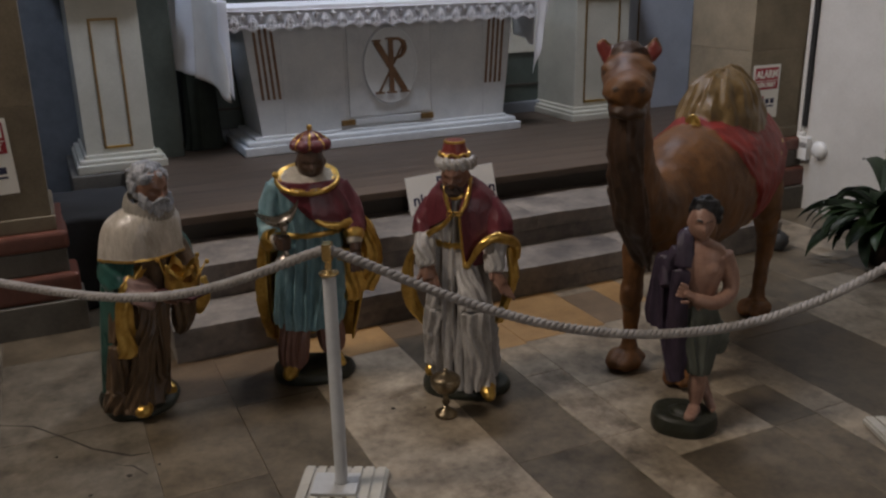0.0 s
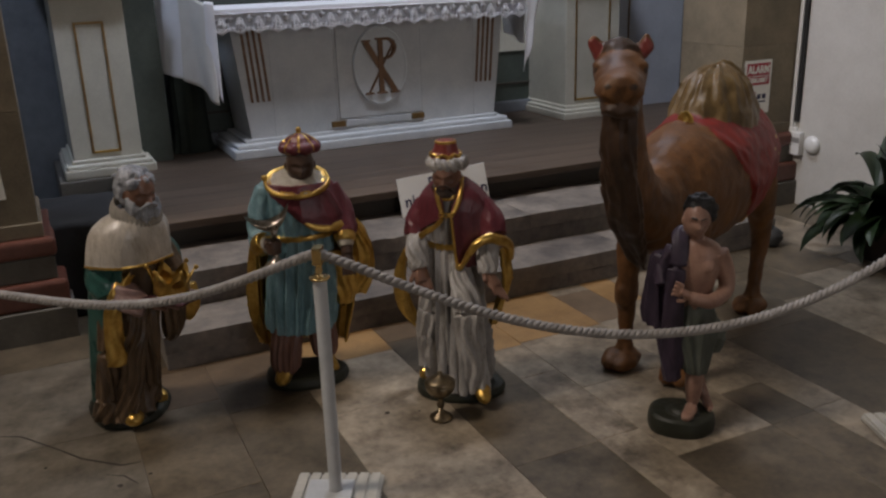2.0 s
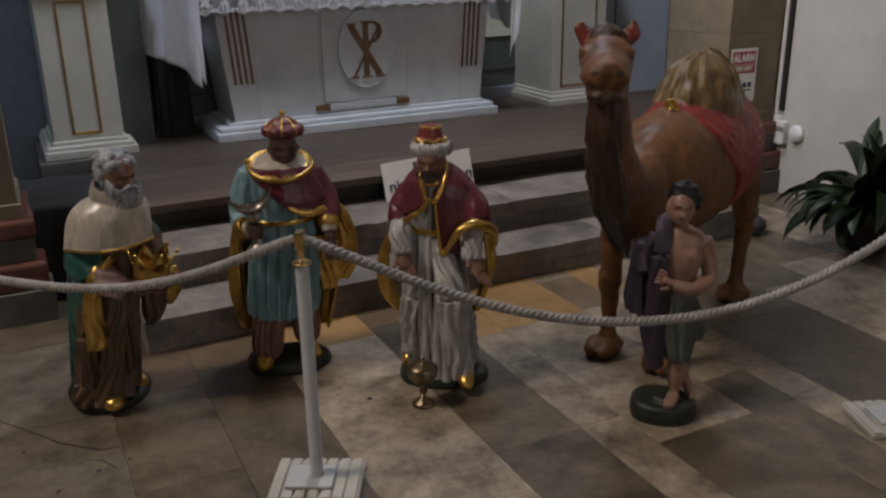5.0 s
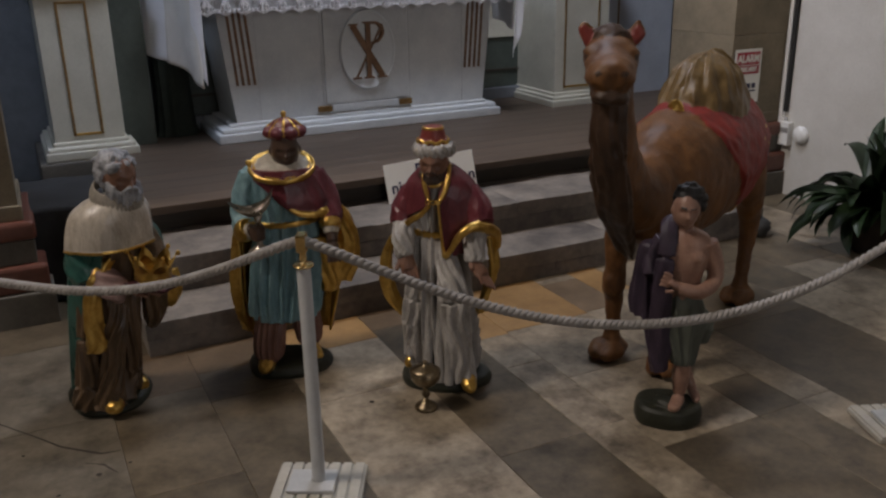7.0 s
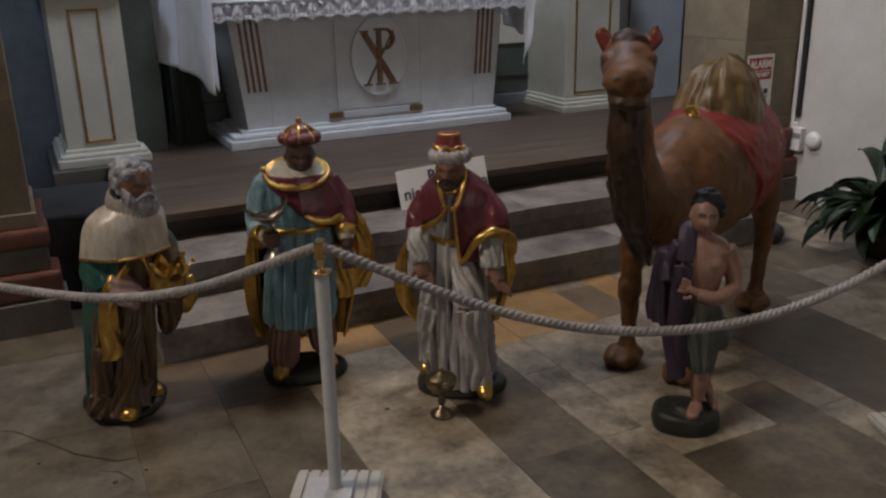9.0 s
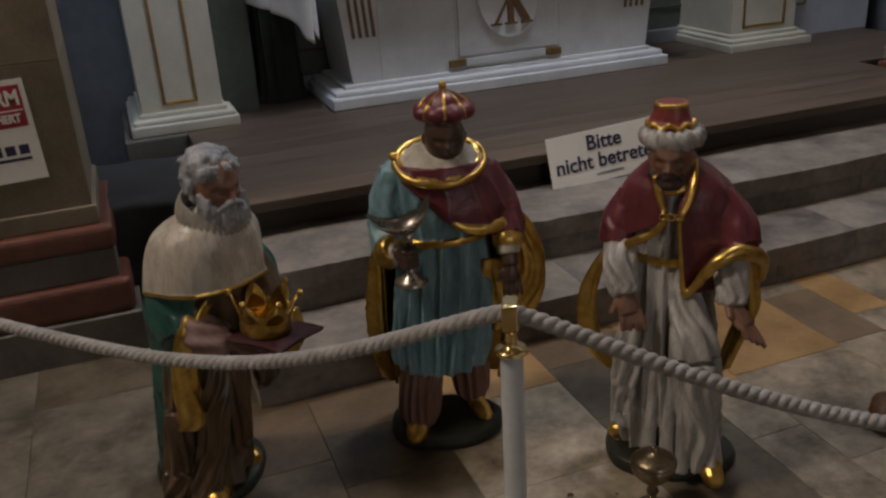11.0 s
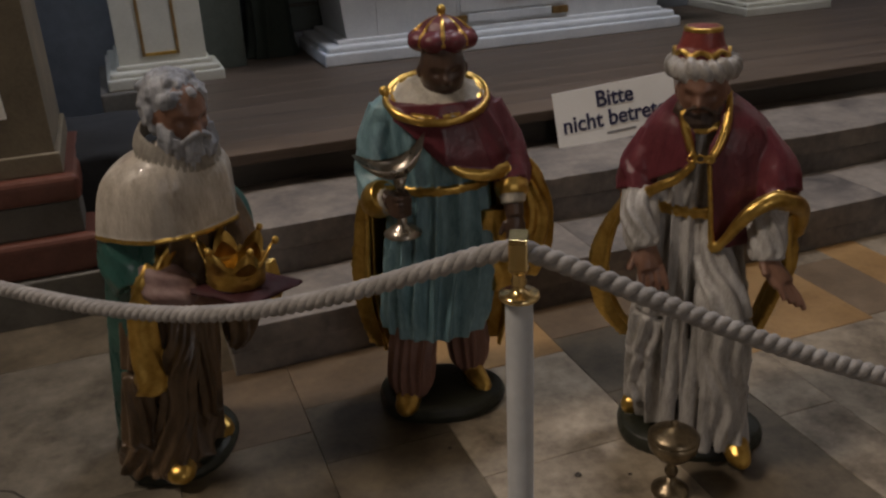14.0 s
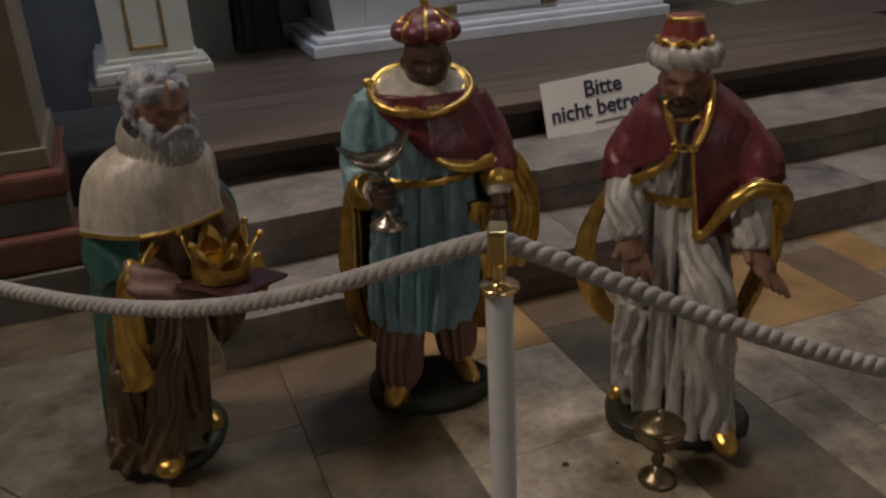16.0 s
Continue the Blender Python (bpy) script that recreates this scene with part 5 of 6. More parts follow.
# the turbaned king with open arms
def turbaned_king():
    mats = [P_BASE, P_ROBE, P_PURPLE, P_GOLD, P_SKIN, P_BEARD, P_HATRED]
    BASE, ROBE, WINE, GOLD, SKIN, BEARD, HAT = range(7)
    bm = bmesh.new()
    oval(bm, 0.190, 0.150, 0.045, BASE, (0.005, -0.015))
    loft(bm, [(0.060, 0.005, -0.005, 0.138, 0.118, 0.08), (0.12, 0.005, -0.005, 0.136, 0.116, 0.13), (0.26, 0.0, -0.015, 0.128, 0.110, 0.17), (0.40, -0.005, -0.022, 0.120, 0.106, 0.16), (0.56, -0.01, -0.015, 0.112, 0.098, 0.09), (0.675, -0.015, -0.005, 0.100, 0.085, 0.07), (0.78, -0.012, -0.003, 0.108, 0.09, 0.07), (0.89, -0.012, 0.0, 0.060, 0.055, 0.0)], ROBE, k=18, ph=1.2)
    # forward knee under the cloth, long folds hanging from it and from the other thigh
    tube(bm, [(0.020, -0.055, 0.61, 0.034), (0.052, -0.115, 0.52, 0.048), (0.074, -0.150, 0.44, 0.056), (0.088, -0.150, 0.32, 0.052), (0.098, -0.138, 0.19, 0.046), (0.108, -0.132, 0.065, 0.052)], ROBE, 48, 9, 7, 0.16)
    tube(bm, [(-0.060, -0.030, 0.58, 0.032), (-0.085, -0.062, 0.46, 0.048), (-0.105, -0.065, 0.32, 0.050), (-0.112, -0.045, 0.18, 0.044), (-0.114, -0.040, 0.12, 0.046)], ROBE, 48, 9, 8, 0.16)
    for x, y, b in ((-0.035, -0.118, 0.05), (0.012, -0.128, 0.045), (0.045, -0.148, 0.045)):
        tube(bm, [(x * 0.6 - 0.01, -0.085, 0.64, 0.008), (x * 0.8, y + 0.012, 0.48, 0.011), (x, y - 0.004, 0.30, 0.014), (x * 1.2, y - 0.012, b, 0.020)], ROBE, 12, 7)
    tube(bm, [(-0.015 + 0.103 * math.sin(t), -0.004 - 0.089 * math.cos(t), 0.676 - 0.006 * math.cos(t), 0.006, 0.014) for t in np.linspace(0, 2 * math.pi, 36)], GOLD, 8, 1)
    # mantle: thrown back on one side, hanging lower on the other
    loft(bm, [(0.590, 0.0, 0.015, 0.178, 0.122, 0.02, 14, 262), (0.63, 0.0, 0.012, 0.186, 0.124, 0.02, 9, 268), (0.675, 0.002, 0.01, 0.194, 0.124, 0.02, 6, 285), (0.73, 0.002, 0.006, 0.184, 0.120, 0.02, 4, 310), (0.79, 0.0, 0.002, 0.168, 0.114, 0.02, 3, 346), (0.84, 0.0, 0.0, 0.152, 0.106, 0.015, 4, 352), (0.885, 0.0, 0.0, 0.126, 0.092, 0.01, 14, 344), (0.935, -0.008, 0.0, 0.068, 0.064, 0.0, 28, 330)],
         WINE, k=7, ph=0.4, thick=0.012, mat_in=GOLD)
    tube(bm, [(-0.186, 0.0, 0.668, 0.012, 0.014), (-0.142, -0.072, 0.700, 0.012, 0.014), (-0.094, -0.108, 0.738, 0.011, 0.013), (-0.055, -0.120, 0.764, 0.009, 0.011), (-0.022, -0.122, 0.802, 0.008, 0.009)], GOLD, 12, 7)
    tube(bm, [(0.012, -0.120, 0.80, 0.006), (0.022, -0.126, 0.70, 0.006), (0.034, -0.122, 0.598, 0.009), (0.062, -0.126, 0.622, 0.012), (0.084, -0.136, 0.662, 0.015), (0.115, -0.138, 0.702, 0.018), (0.158, -0.118, 0.722, 0.020), (0.200, -0.080, 0.706, 0.022), (0.228, -0.030, 0.668, 0.022), (0.228, 0.0, 0.60, 0.018)], GOLD, 14, 7)
    # gilded edge of the neck opening, meeting at the clasp
    tube(bm, [(-0.058, -0.030, 0.945, 0.006), (-0.055, -0.075, 0.905, 0.008), (-0.038, -0.106, 0.850, 0.009), (-0.020, -0.120, 0.812, 0.008)], GOLD, 10, 6)
    tube(bm, [(0.046, -0.030, 0.950, 0.006), (0.046, -0.075, 0.905, 0.008), (0.034, -0.106, 0.850, 0.009), (0.014, -0.120, 0.812, 0.008)], GOLD, 10, 6)
    tube(bm, [(-0.050, -0.070, 0.890, 0.006), (-0.008, -0.092, 0.868, 0.007), (0.040, -0.072, 0.890, 0.006)], GOLD, 10, 6)
    for s in (-1, 0, 1):
        tube(bm, [(-0.008 + s * 0.020 + 0.010 * math.sin(t), -0.128, 0.815 + 0.009 * math.cos(t), 0.004) for t in np.linspace(0, 2 * math.pi, 12)], GOLD, 6, 1)
    # long lining hanging behind both arms
    loft(bm, [(0.265, 0.0, 0.03, 0.175, 0.110, 0.05, 250, 282), (0.36, 0.0, 0.02, 0.238, 0.13, 0.06, 252, 286), (0.48, 0.0, 0.01, 0.256, 0.14, 0.05, 254, 290), (0.58, 0.0, 0.0, 0.236, 0.13, 0.03, 258, 294), (0.67, 0.0, 0.0, 0.192, 0.118, 0.0, 262, 296)], GOLD, n=32, k=22, thick=0.014)
    loft(bm, [(0.30, 0.0, 0.02, 0.165, 0.110, 0.05, 70, 112), (0.43, 0.0, 0.02, 0.204, 0.12, 0.05, 68, 112), (0.52, 0.0, 0.01, 0.230, 0.13, 0.04, 66, 110), (0.66, 0.0, 0.0, 0.224, 0.13, 0.0, 64, 106)], GOLD, n=32, k=22, ph=1, thick=0.014)
    # sleeves and palms
    tube(bm, [(-0.105, 0.0, 0.83, 0.052), (-0.145, -0.02, 0.75, 0.056), (-0.150, -0.05, 0.70, 0.050)], WINE, 18, 5, 5, 0.05)
    tube(bm, [(-0.142, -0.055, 0.705, 0.042), (-0.138, -0.095, 0.655, 0.044), (-0.128, -0.120, 0.610, 0.041), (-0.120, -0.132, 0.588, 0.036)], ROBE, 30, 7, 7, 0.11)
    palm(bm, (-0.118, -0.132, 0.595), (-0.090, -0.175, 0.508), SKIN, 1.25, (1, 0.2, 0))
    tube(bm, [(0.105, 0.0, 0.83, 0.054), (0.155, -0.03, 0.765, 0.058), (0.176, -0.065, 0.715, 0.050)], WINE, 18, 5, 5, 0.05)
    tube(bm, [(0.158, -0.055, 0.700, 0.040), (0.153, -0.098, 0.650, 0.043), (0.155, -0.123, 0.605, 0.041), (0.158, -0.135, 0.580, 0.036)], ROBE, 30, 7, 7, 0.11)
    palm(bm, (0.157, -0.136, 0.580), (0.222, -0.195, 0.510), SKIN, 1.25, (0.8, 0.3, -0.5))
    # head, beard, turban, fez
    tube(bm, [(-0.01, 0, 0.87, 0.046), (-0.014, -0.012, 0.93, 0.040)], SKIN, 14, 3)
    bust(bm, (-0.016, -0.034, 0.952), 0.070, SKIN, -4, 8)
    rr = random.Random(7)

    def chin(rr):
        a = radians(rr.uniform(-80, 80))
        d = Vector((math.sin(a), -math.cos(a), 0))
        return Vector((-0.018, -0.040, 0.912 + 0.022 * (abs(a) / 1.4) ** 2 - 0.014 * rr.random())) + d * 0.050, (d * 0.15 + Vector((0, 0, -1))).normalized()

    locks(bm, BEARD, rr, 34, chin, 0.006, 0.024)
    ball(bm, (-0.018, -0.076, 0.892), (0.030, 0.024, 0.022), BEARD, (14, 0, 0), 20, 0.12, 60)
    for s in (-1, 1):
        tube(bm, [(-0.020 + s * 0.003, -0.110, 0.930, 0.004), (-0.020 + s * 0.020, -0.103, 0.923, 0.005), (-0.018 + s * 0.034, -0.090, 0.908, 0.004)], BEARD, 7, 3)
    for i in range(17):
        t = 2 * math.pi * i / 17
        ball(bm, (-0.019 + 0.066 * math.cos(t), -0.014 + 0.066 * math.sin(t), 1.004 + 0.003 * math.sin(i * 2.2)), (0.023, 0.0145, 0.030), ROBE, (30, 0, math.degrees(t)), 14)
    turned([(0.054, 1.000), (0.058, 1.024), (0.060, 1.040), (0.052, 1.050), (0.044, 1.082), (0.040, 1.090), (0.034, 1.093), (0.002, 1.094)], 28, bm, (-0.024, -0.010), HAT)
    tube(bm, [(-0.024 + 0.062 * math.sin(t), -0.010 - 0.062 * math.cos(t), 1.040 + 0.005 * math.cos(8 * t), 0.0055) for t in np.linspace(0, 2 * math.pi, 60)], GOLD, 6, 1)
    tube(bm, [(-0.024 + 0.040 * math.sin(t), -0.010 - 0.040 * math.cos(t), 1.089, 0.0055) for t in np.linspace(0, 2 * math.pi, 30)], GOLD, 6, 1)
    # gilded shoes
    tube(bm, [(0.120, -0.11, 0.075, 0.034), (0.134, -0.160, 0.062, 0.034, 0.032), (0.146, -0.195, 0.052, 0.026, 0.024), (0.151, -0.214, 0.050, 0.010)], GOLD, 16, 5)
    tube(bm, [(-0.110, 0.04, 0.078, 0.030), (-0.132, 0.0, 0.072, 0.030, 0.028), (-0.150, -0.025, 0.062, 0.022), (-0.158, -0.038, 0.060, 0.008)], GOLD, 14, 5)
    return statue("statue_of_turbaned_king", bm, mats, pose(1.86, 3.62, 0, 0, 0, -36.8), "painted statue of a turbaned king with outstretched arms")


# the bare-chested camel driver
def driver():
    mats = [P_BASE, P_SKIN_PALE, P_BLACKHAIR, P_CLOAK, P_PANTS]
    BASE, SKIN, HAIR, CLOAK, PANTS = range(5)
    bm = bmesh.new()
    oval(bm, 0.125, 0.112, 0.070, BASE, lump=0.05)
    ball(bm, (0.01, -0.02, 0.075), (0.06, 0.055, 0.02), BASE, n=14, lump=0.2)
    # standing leg, bare foot; the other leg drawn back
    tube(bm, [(0.035, 0.0, 0.34, 0.052), (0.045, -0.012, 0.28, 0.044), (0.045, -0.01, 0.24, 0.041)], PANTS, 16, 5, 5, 0.05)
    tube(bm, [(0.045, -0.008, 0.26, 0.031), (0.044, -0.003, 0.17, 0.033), (0.042, -0.004, 0.095, 0.022), (0.040, -0.03, 0.088, 0.024, 0.018), (0.028, -0.085, 0.082, 0.020, 0.012), (0.026, -0.098, 0.080, 0.006)], SKIN, 12, 5)
    tube(bm, [(0.0, 0.02, 0.42, 0.058), (0.02, 0.055, 0.32, 0.052), (0.03, 0.085, 0.22, 0.044)], PANTS, 16, 5, 5, 0.05)
    tube(bm, [(0.03, 0.08, 0.24, 0.028), (0.055, 0.085, 0.16, 0.026), (0.085, 0.07, 0.10, 0.020), (0.105, 0.02, 0.085, 0.018, 0.012), (0.11, -0.01, 0.083, 0.006)], SKIN, 12, 5)
    loft(bm, [(0.235, 0.046, -0.012, 0.044, 0.044, 0.05), (0.27, 0.045, -0.010, 0.052, 0.052, 0.06), (0.33, 0.038, 0.0, 0.068, 0.062, 0.05), (0.40, 0.030, 0.008, 0.088, 0.075, 0.06), (0.47, 0.022, 0.008, 0.078, 0.060, 0.04), (0.505, 0.02, 0.005, 0.068, 0.052, 0.02)], PANTS, k=11)
    tube(bm, [(0.06, 0.03, 0.40, 0.06), (0.105, 0.05, 0.36, 0.045), (0.10, 0.06, 0.30, 0.030)], PANTS, 14, 4, 5, 0.06)
    # torso
    loft(bm, [(0.48, 0.020, 0.004, 0.064, 0.050, 0.0), (0.55, 0.022, 0.0, 0.066, 0.052, 0.0), (0.62, 0.024, -0.004, 0.080, 0.060, 0.0), (0.675, 0.025, 0.0, 0.088, 0.058, 0.0), (0.715, 0.025, 0.004, 0.076, 0.048, 0.0), (0.74, 0.025, 0.004, 0.030, 0.030, 0.0)], SKIN)
    for s in (-1, 1):
        ball(bm, (0.025 + s * 0.034, -0.042, 0.648), (0.036, 0.022, 0.028), SKIN, n=14)
    tube(bm, [(0.02, 0.0, 0.72, 0.029), (0.018, -0.010, 0.77, 0.027)], SKIN, 12, 3)
    bust(bm, (0.016, -0.020, 0.810), 0.058, SKIN, 14, 6)
    for s in (-1, 1):
        tube(bm, [(0.030 + s * 0.008, -0.078, 0.826, 0.0028), (0.028 + s * 0.026, -0.070, 0.828, 0.0032)], HAIR, 6, 2)
    ball(bm, (0.022, 0.002, 0.850), (0.052, 0.056, 0.046), HAIR, (-10, 0, 0), 20, 0.15, 60)
    curls(bm, (0.026, 0.002, 0.838), (0.050, 0.055, 0.050), HAIR, [(t, p) for p in (-20, 10, 40) for t in range(80, 290, 26)] + [(t, 48) for t in range(-60, 70, 24)] + [(t, 75) for t in range(0, 360, 60)], 0.014, 5)
    # arms folded over the belly
    tube(bm, [(0.100, 0.0, 0.695, 0.034), (0.128, 0.010, 0.62, 0.032), (0.132, -0.005, 0.555, 0.028), (0.085, -0.075, 0.535, 0.026), (0.015, -0.105, 0.555, 0.021)], SKIN, 14, 6)
    palm(bm, (0.018, -0.104, 0.556), (-0.045, -0.112, 0.592), SKIN, 0.95, (0.3, 0, 1))
    tube(bm, [(-0.050, 0.0, 0.695, 0.036), (-0.085, -0.005, 0.62, 0.036), (-0.085, -0.04, 0.565, 0.030)], CLOAK, 14, 5, 5, 0.06)
    # cloak over one shoulder, hanging beside
    tube(bm, [(0.02, 0.055, 0.735, 0.020, 0.014), (-0.030, 0.0, 0.765, 0.030, 0.016), (-0.035, -0.050, 0.70, 0.030, 0.014), (-0.040, -0.070, 0.60, 0.034, 0.014), (-0.045, -0.060, 0.45, 0.038, 0.016), (-0.040, -0.045, 0.27, 0.040, 0.014), (-0.038, -0.040, 0.215, 0.030, 0.01)], CLOAK, 14, 6, 5, 0.12)
    loft(bm, [(0.40, -0.075, 0.02, 0.080, 0.062, 0.06), (0.46, -0.085, 0.02, 0.078, 0.058, 0.08), (0.56, -0.092, 0.02, 0.060, 0.05, 0.08), (0.655, -0.095, 0.02, 0.045, 0.04, 0.05), (0.675, -0.09, 0.02, 0.030, 0.03, 0.0)], CLOAK, k=9, ph=1)
    tube(bm, [(-0.07, 0.0, 0.42, 0.055, 0.04), (-0.05, -0.02, 0.30, 0.045, 0.035), (-0.035, -0.03, 0.20, 0.034, 0.03)], CLOAK, 16, 5, 6, 0.12)
    return statue("statue_of_camel_driver", bm, mats, pose(2.475, 2.90, 0, 0, 0, -44) @ Matrix.Diagonal((1.02, 1.02, 1.055, 1)), "painted statue of a bare-chested driver with violet cloak")


def camel():
    mats = [P_CAMEL, P_CAMELDARK, P_HUMP, P_CLOTH, P_GOLD, P_HATRED]
    BODY, DARK, HUMP, RED, GOLD, EAR = range(6)
    bm = bmesh.new()
    up = (0, 0, 1)
    # trunk from rump to breast
    tube(bm, [(0, 0.56, 0.80, 0.05, 0.06), (0, 0.52, 0.80, 0.16, 0.20), (0, 0.38, 0.82, 0.215, 0.245), (0, 0.15, 0.80, 0.245, 0.275), (0, -0.10, 0.79, 0.25, 0.285), (0, -0.30, 0.78, 0.225, 0.275), (0, -0.46, 0.76, 0.175, 0.235), (0, -0.58, 0.76, 0.12, 0.17), (0, -0.66, 0.78, 0.05, 0.08)], BODY, 36, 6, 0, 0, up)
    # neck and breast
    tube(bm, [(0, -0.34, 0.84, 0.15, 0.17), (0, -0.54, 0.78, 0.14, 0.17), (0, -0.69, 0.82, 0.11, 0.135), (0.0, -0.785, 0.93, 0.090, 0.108), (0.0, -0.835, 1.06, 0.078, 0.092), (0.0, -0.858, 1.18, 0.073, 0.086), (0.0, -0.872, 1.32, 0.070, 0.080)], BODY, 28, 6, 0, 0, (0, 1, 0.2))
    tube(bm, [(0.02, -0.915, 1.28, 0.062, 0.052), (0.02, -0.925, 1.10, 0.066, 0.052), (0.015, -0.895, 0.96, 0.068, 0.050), (0.01, -0.825, 0.82, 0.070, 0.044), (0, -0.74, 0.70, 0.055, 0.036), (0, -0.63, 0.56, 0.025, 0.02)], DARK, 36, 7, 11, 0.12, (0, 1, 0.2))
    for x in (-0.05, 0.05):
        tube(bm, [(x, -0.885, 0.92, 0.014), (x * 0.9, -0.83, 0.78, 0.016), (x * 0.6, -0.71, 0.62, 0.013), (x * 0.3, -0.63, 0.53, 0.006)], DARK, 8, 5)
    # head, turned aside a little
    own = bmesh.new()
    tube(own, [(0, 0.11, 0.0, 0.03, 0.03), (0, 0.07, 0.012, 0.082, 0.078), (0, 0.0, 0.010, 0.090, 0.084), (0, -0.07, -0.012, 0.084, 0.072), (0, -0.13, -0.028, 0.080, 0.064), (0, -0.18, -0.036, 0.078, 0.060), (0, -0.215, -0.042, 0.070, 0.050), (0, -0.235, -0.046, 0.040, 0.030)], 0, 32, 6, 0, 0, up)
    tube(own, [(0, 0.02, -0.065, 0.065, 0.045), (0, -0.08, -0.088, 0.068, 0.036), (0, -0.16, -0.102, 0.064, 0.030), (0, -0.21, -0.102, 0.052, 0.024), (0, -0.235, -0.100, 0.025, 0.012)], 1, 24, 5, 0, 0, up)
    ball(own, (0, 0.03, 0.082), (0.060, 0.060, 0.042), 1, (0, 0, 0), 24, 0.25, 50)
    for s in (-1, 1):
        ball(own, (s * 0.066, -0.040, 0.036), (0.030, 0.042, 0.016), 0, (0, s * 25, 0), 14)
        ball(own, (s * 0.082, -0.062, 0.016), (0.010, 0.017, 0.012), 1, n=12)
        ball(own, (s * 0.036, -0.232, -0.022), (0.014, 0.008, 0.008), 1, n=10)
        tube(own, [(s * 0.058, 0.045, 0.040, 0.012, 0.008), (s * 0.075, 0.042, 0.072, 0.026, 0.012), (s * 0.086, 0.040, 0.106, 0.029, 0.010), (s * 0.086, 0.038, 0.136, 0.010, 0.006)], 0, 14, 5, 0, 0, (0, 1, 0))
        tube(own, [(s * 0.066, 0.031, 0.050, 0.009, 0.006), (s * 0.079, 0.028, 0.075, 0.018, 0.010), (s * 0.088, 0.027, 0.103, 0.021, 0.009), (s * 0.088, 0.027, 0.123, 0.006, 0.004)], 5, 12, 5, 0, 0, (0, 1, 0))
    for v in own.verts:
        v.co *= 1 + 0.035 * noise.noise(v.co * 28)
    merge(bm, own, pose(0.0, -0.888, 1.334, -4, 0, 26) @ Matrix.Scale(1.03, 4), 0)
    # hump of long hair
    own = bmesh.new()
    ball(own, (0, 0, 0), (0.185, 0.275, 0.285), 0, n=48)
    for v in own.verts:
        a = math.atan2(v.co.y, v.co.x)
        v.co *= 1 + 0.035 * math.sin(17 * a + 9 * v.co.z + 2 * noise.noise(v.co * 6)) + 0.05 * noise.noise(v.co * 12) + 0.02 * math.sin(31 * a)
        v.co.y += 0.12 * v.co.z
    merge(bm, own, pose(0.0, 0.08, 0.985), HUMP)
    # blanket: a collar before the hump and a fall on either flank
    def saddle(y0, y1, grow, a, mat, n=30, scallop=0.0):
        rows = []
        m = 14
        for i in range(m + 1):
            y = y0 + (y1 - y0) * i / m
            w = np.interp(y, [-0.46, -0.30, -0.10, 0.15, 0.38, 0.52], [0.175, 0.225, 0.25, 0.245, 0.215, 0.16]) + grow
            h = np.interp(y, [-0.46, -0.30, -0.10, 0.15, 0.38, 0.52], [0.235, 0.275, 0.285, 0.275, 0.245, 0.20]) + grow
            zc = np.interp(y, [-0.46, -0.10, 0.15, 0.38, 0.52], [0.76, 0.79, 0.80, 0.82, 0.80])
            lim = a(y) + scallop * math.sin(i * 2.2)
            rows.append([(w * math.sin(radians(t)) * (1 + 0.02 * math.sin(9 * radians(t) + 8 * y)), y + 0.01 * math.sin(radians(5 * t)), zc + h * math.cos(radians(t))) for t in np.linspace(-lim, lim, n)])
        skins = []
        for s in (0.0, -0.016):
            g = [[bm.verts.new((p[0] * (1 + s * 4), p[1], p[2] + s)) for p in r] for r in rows]
            for p, q in zip(g, g[1:]):
                for k in range(n - 1):
                    f = bm.faces.new((p[k], p[k + 1], q[k + 1], q[k]))
                    f.material_index, f.smooth = mat, True
            skins.append(g)
        g, h = skins
        for p, q in ((g[0], h[0]), (g[-1], h[-1]), ([r[0] for r in g], [r[0] for r in h]), ([r[-1] for r in g], [r[-1] for r in h])):
            for k in range(len(p) - 1):
                bm.faces.new((p[k], p[k + 1], q[k + 1], q[k])).material_index = mat
        return rows
    saddle(-0.24, 0.52, 0.016, lambda y: np.interp(y, [-0.24, -0.15, 0.0, 0.2, 0.42, 0.52], [36, 76, 120, 137, 135, 110]), RED)
    saddle(0.05, 0.48, 0.012, lambda y: np.interp(y, [0.05, 0.2, 0.42, 0.48], [132, 150, 148, 128]), GOLD, 40, 4.0)
    tube(bm, [(0.03 * math.sin(t), -0.245 - 0.012 * math.cos(t), 1.085 + 0.024 * math.cos(t), 0.007) for t in np.linspace(0, 2 * math.pi, 20)], GOLD, 8, 1)
    ball(bm, (0, -0.25, 1.085), (0.018, 0.012, 0.016), GOLD, n=12)
    # legs with knees and split feet
    for x, y, front in ((-0.135, -0.455, 1), (0.135, -0.455, 1), (-0.135, 0.46, 0), (0.135, 0.46, 0)):
        s = 1 if x > 0 else -1
        if front:
            rows = [(x * 0.8, y + 0.06, 0.72, 0.085, 0.10), (x, y + 0.02, 0.56, 0.060, 0.070), (x, y, 0.42, 0.045, 0.050), (x, y - 0.012, 0.335, 0.050, 0.054), (x, y, 0.27, 0.038, 0.040), (x, y, 0.15, 0.031, 0.034), (x, y - 0.005, 0.085, 0.042, 0.044)]
        else:
            rows = [(x * 0.8, y - 0.10, 0.80, 0.11, 0.16), (x, y - 0.03, 0.60, 0.080, 0.10), (x, y + 0.04, 0.44, 0.052, 0.060), (x, y + 0.055, 0.36, 0.046, 0.050), (x, y + 0.02, 0.22, 0.034, 0.036), (x, y, 0.12, 0.032, 0.034), (x, y - 0.005, 0.08, 0.042, 0.044)]
        tube(bm, rows, BODY, 18, 6, 0, 0, (0, 1, 0))
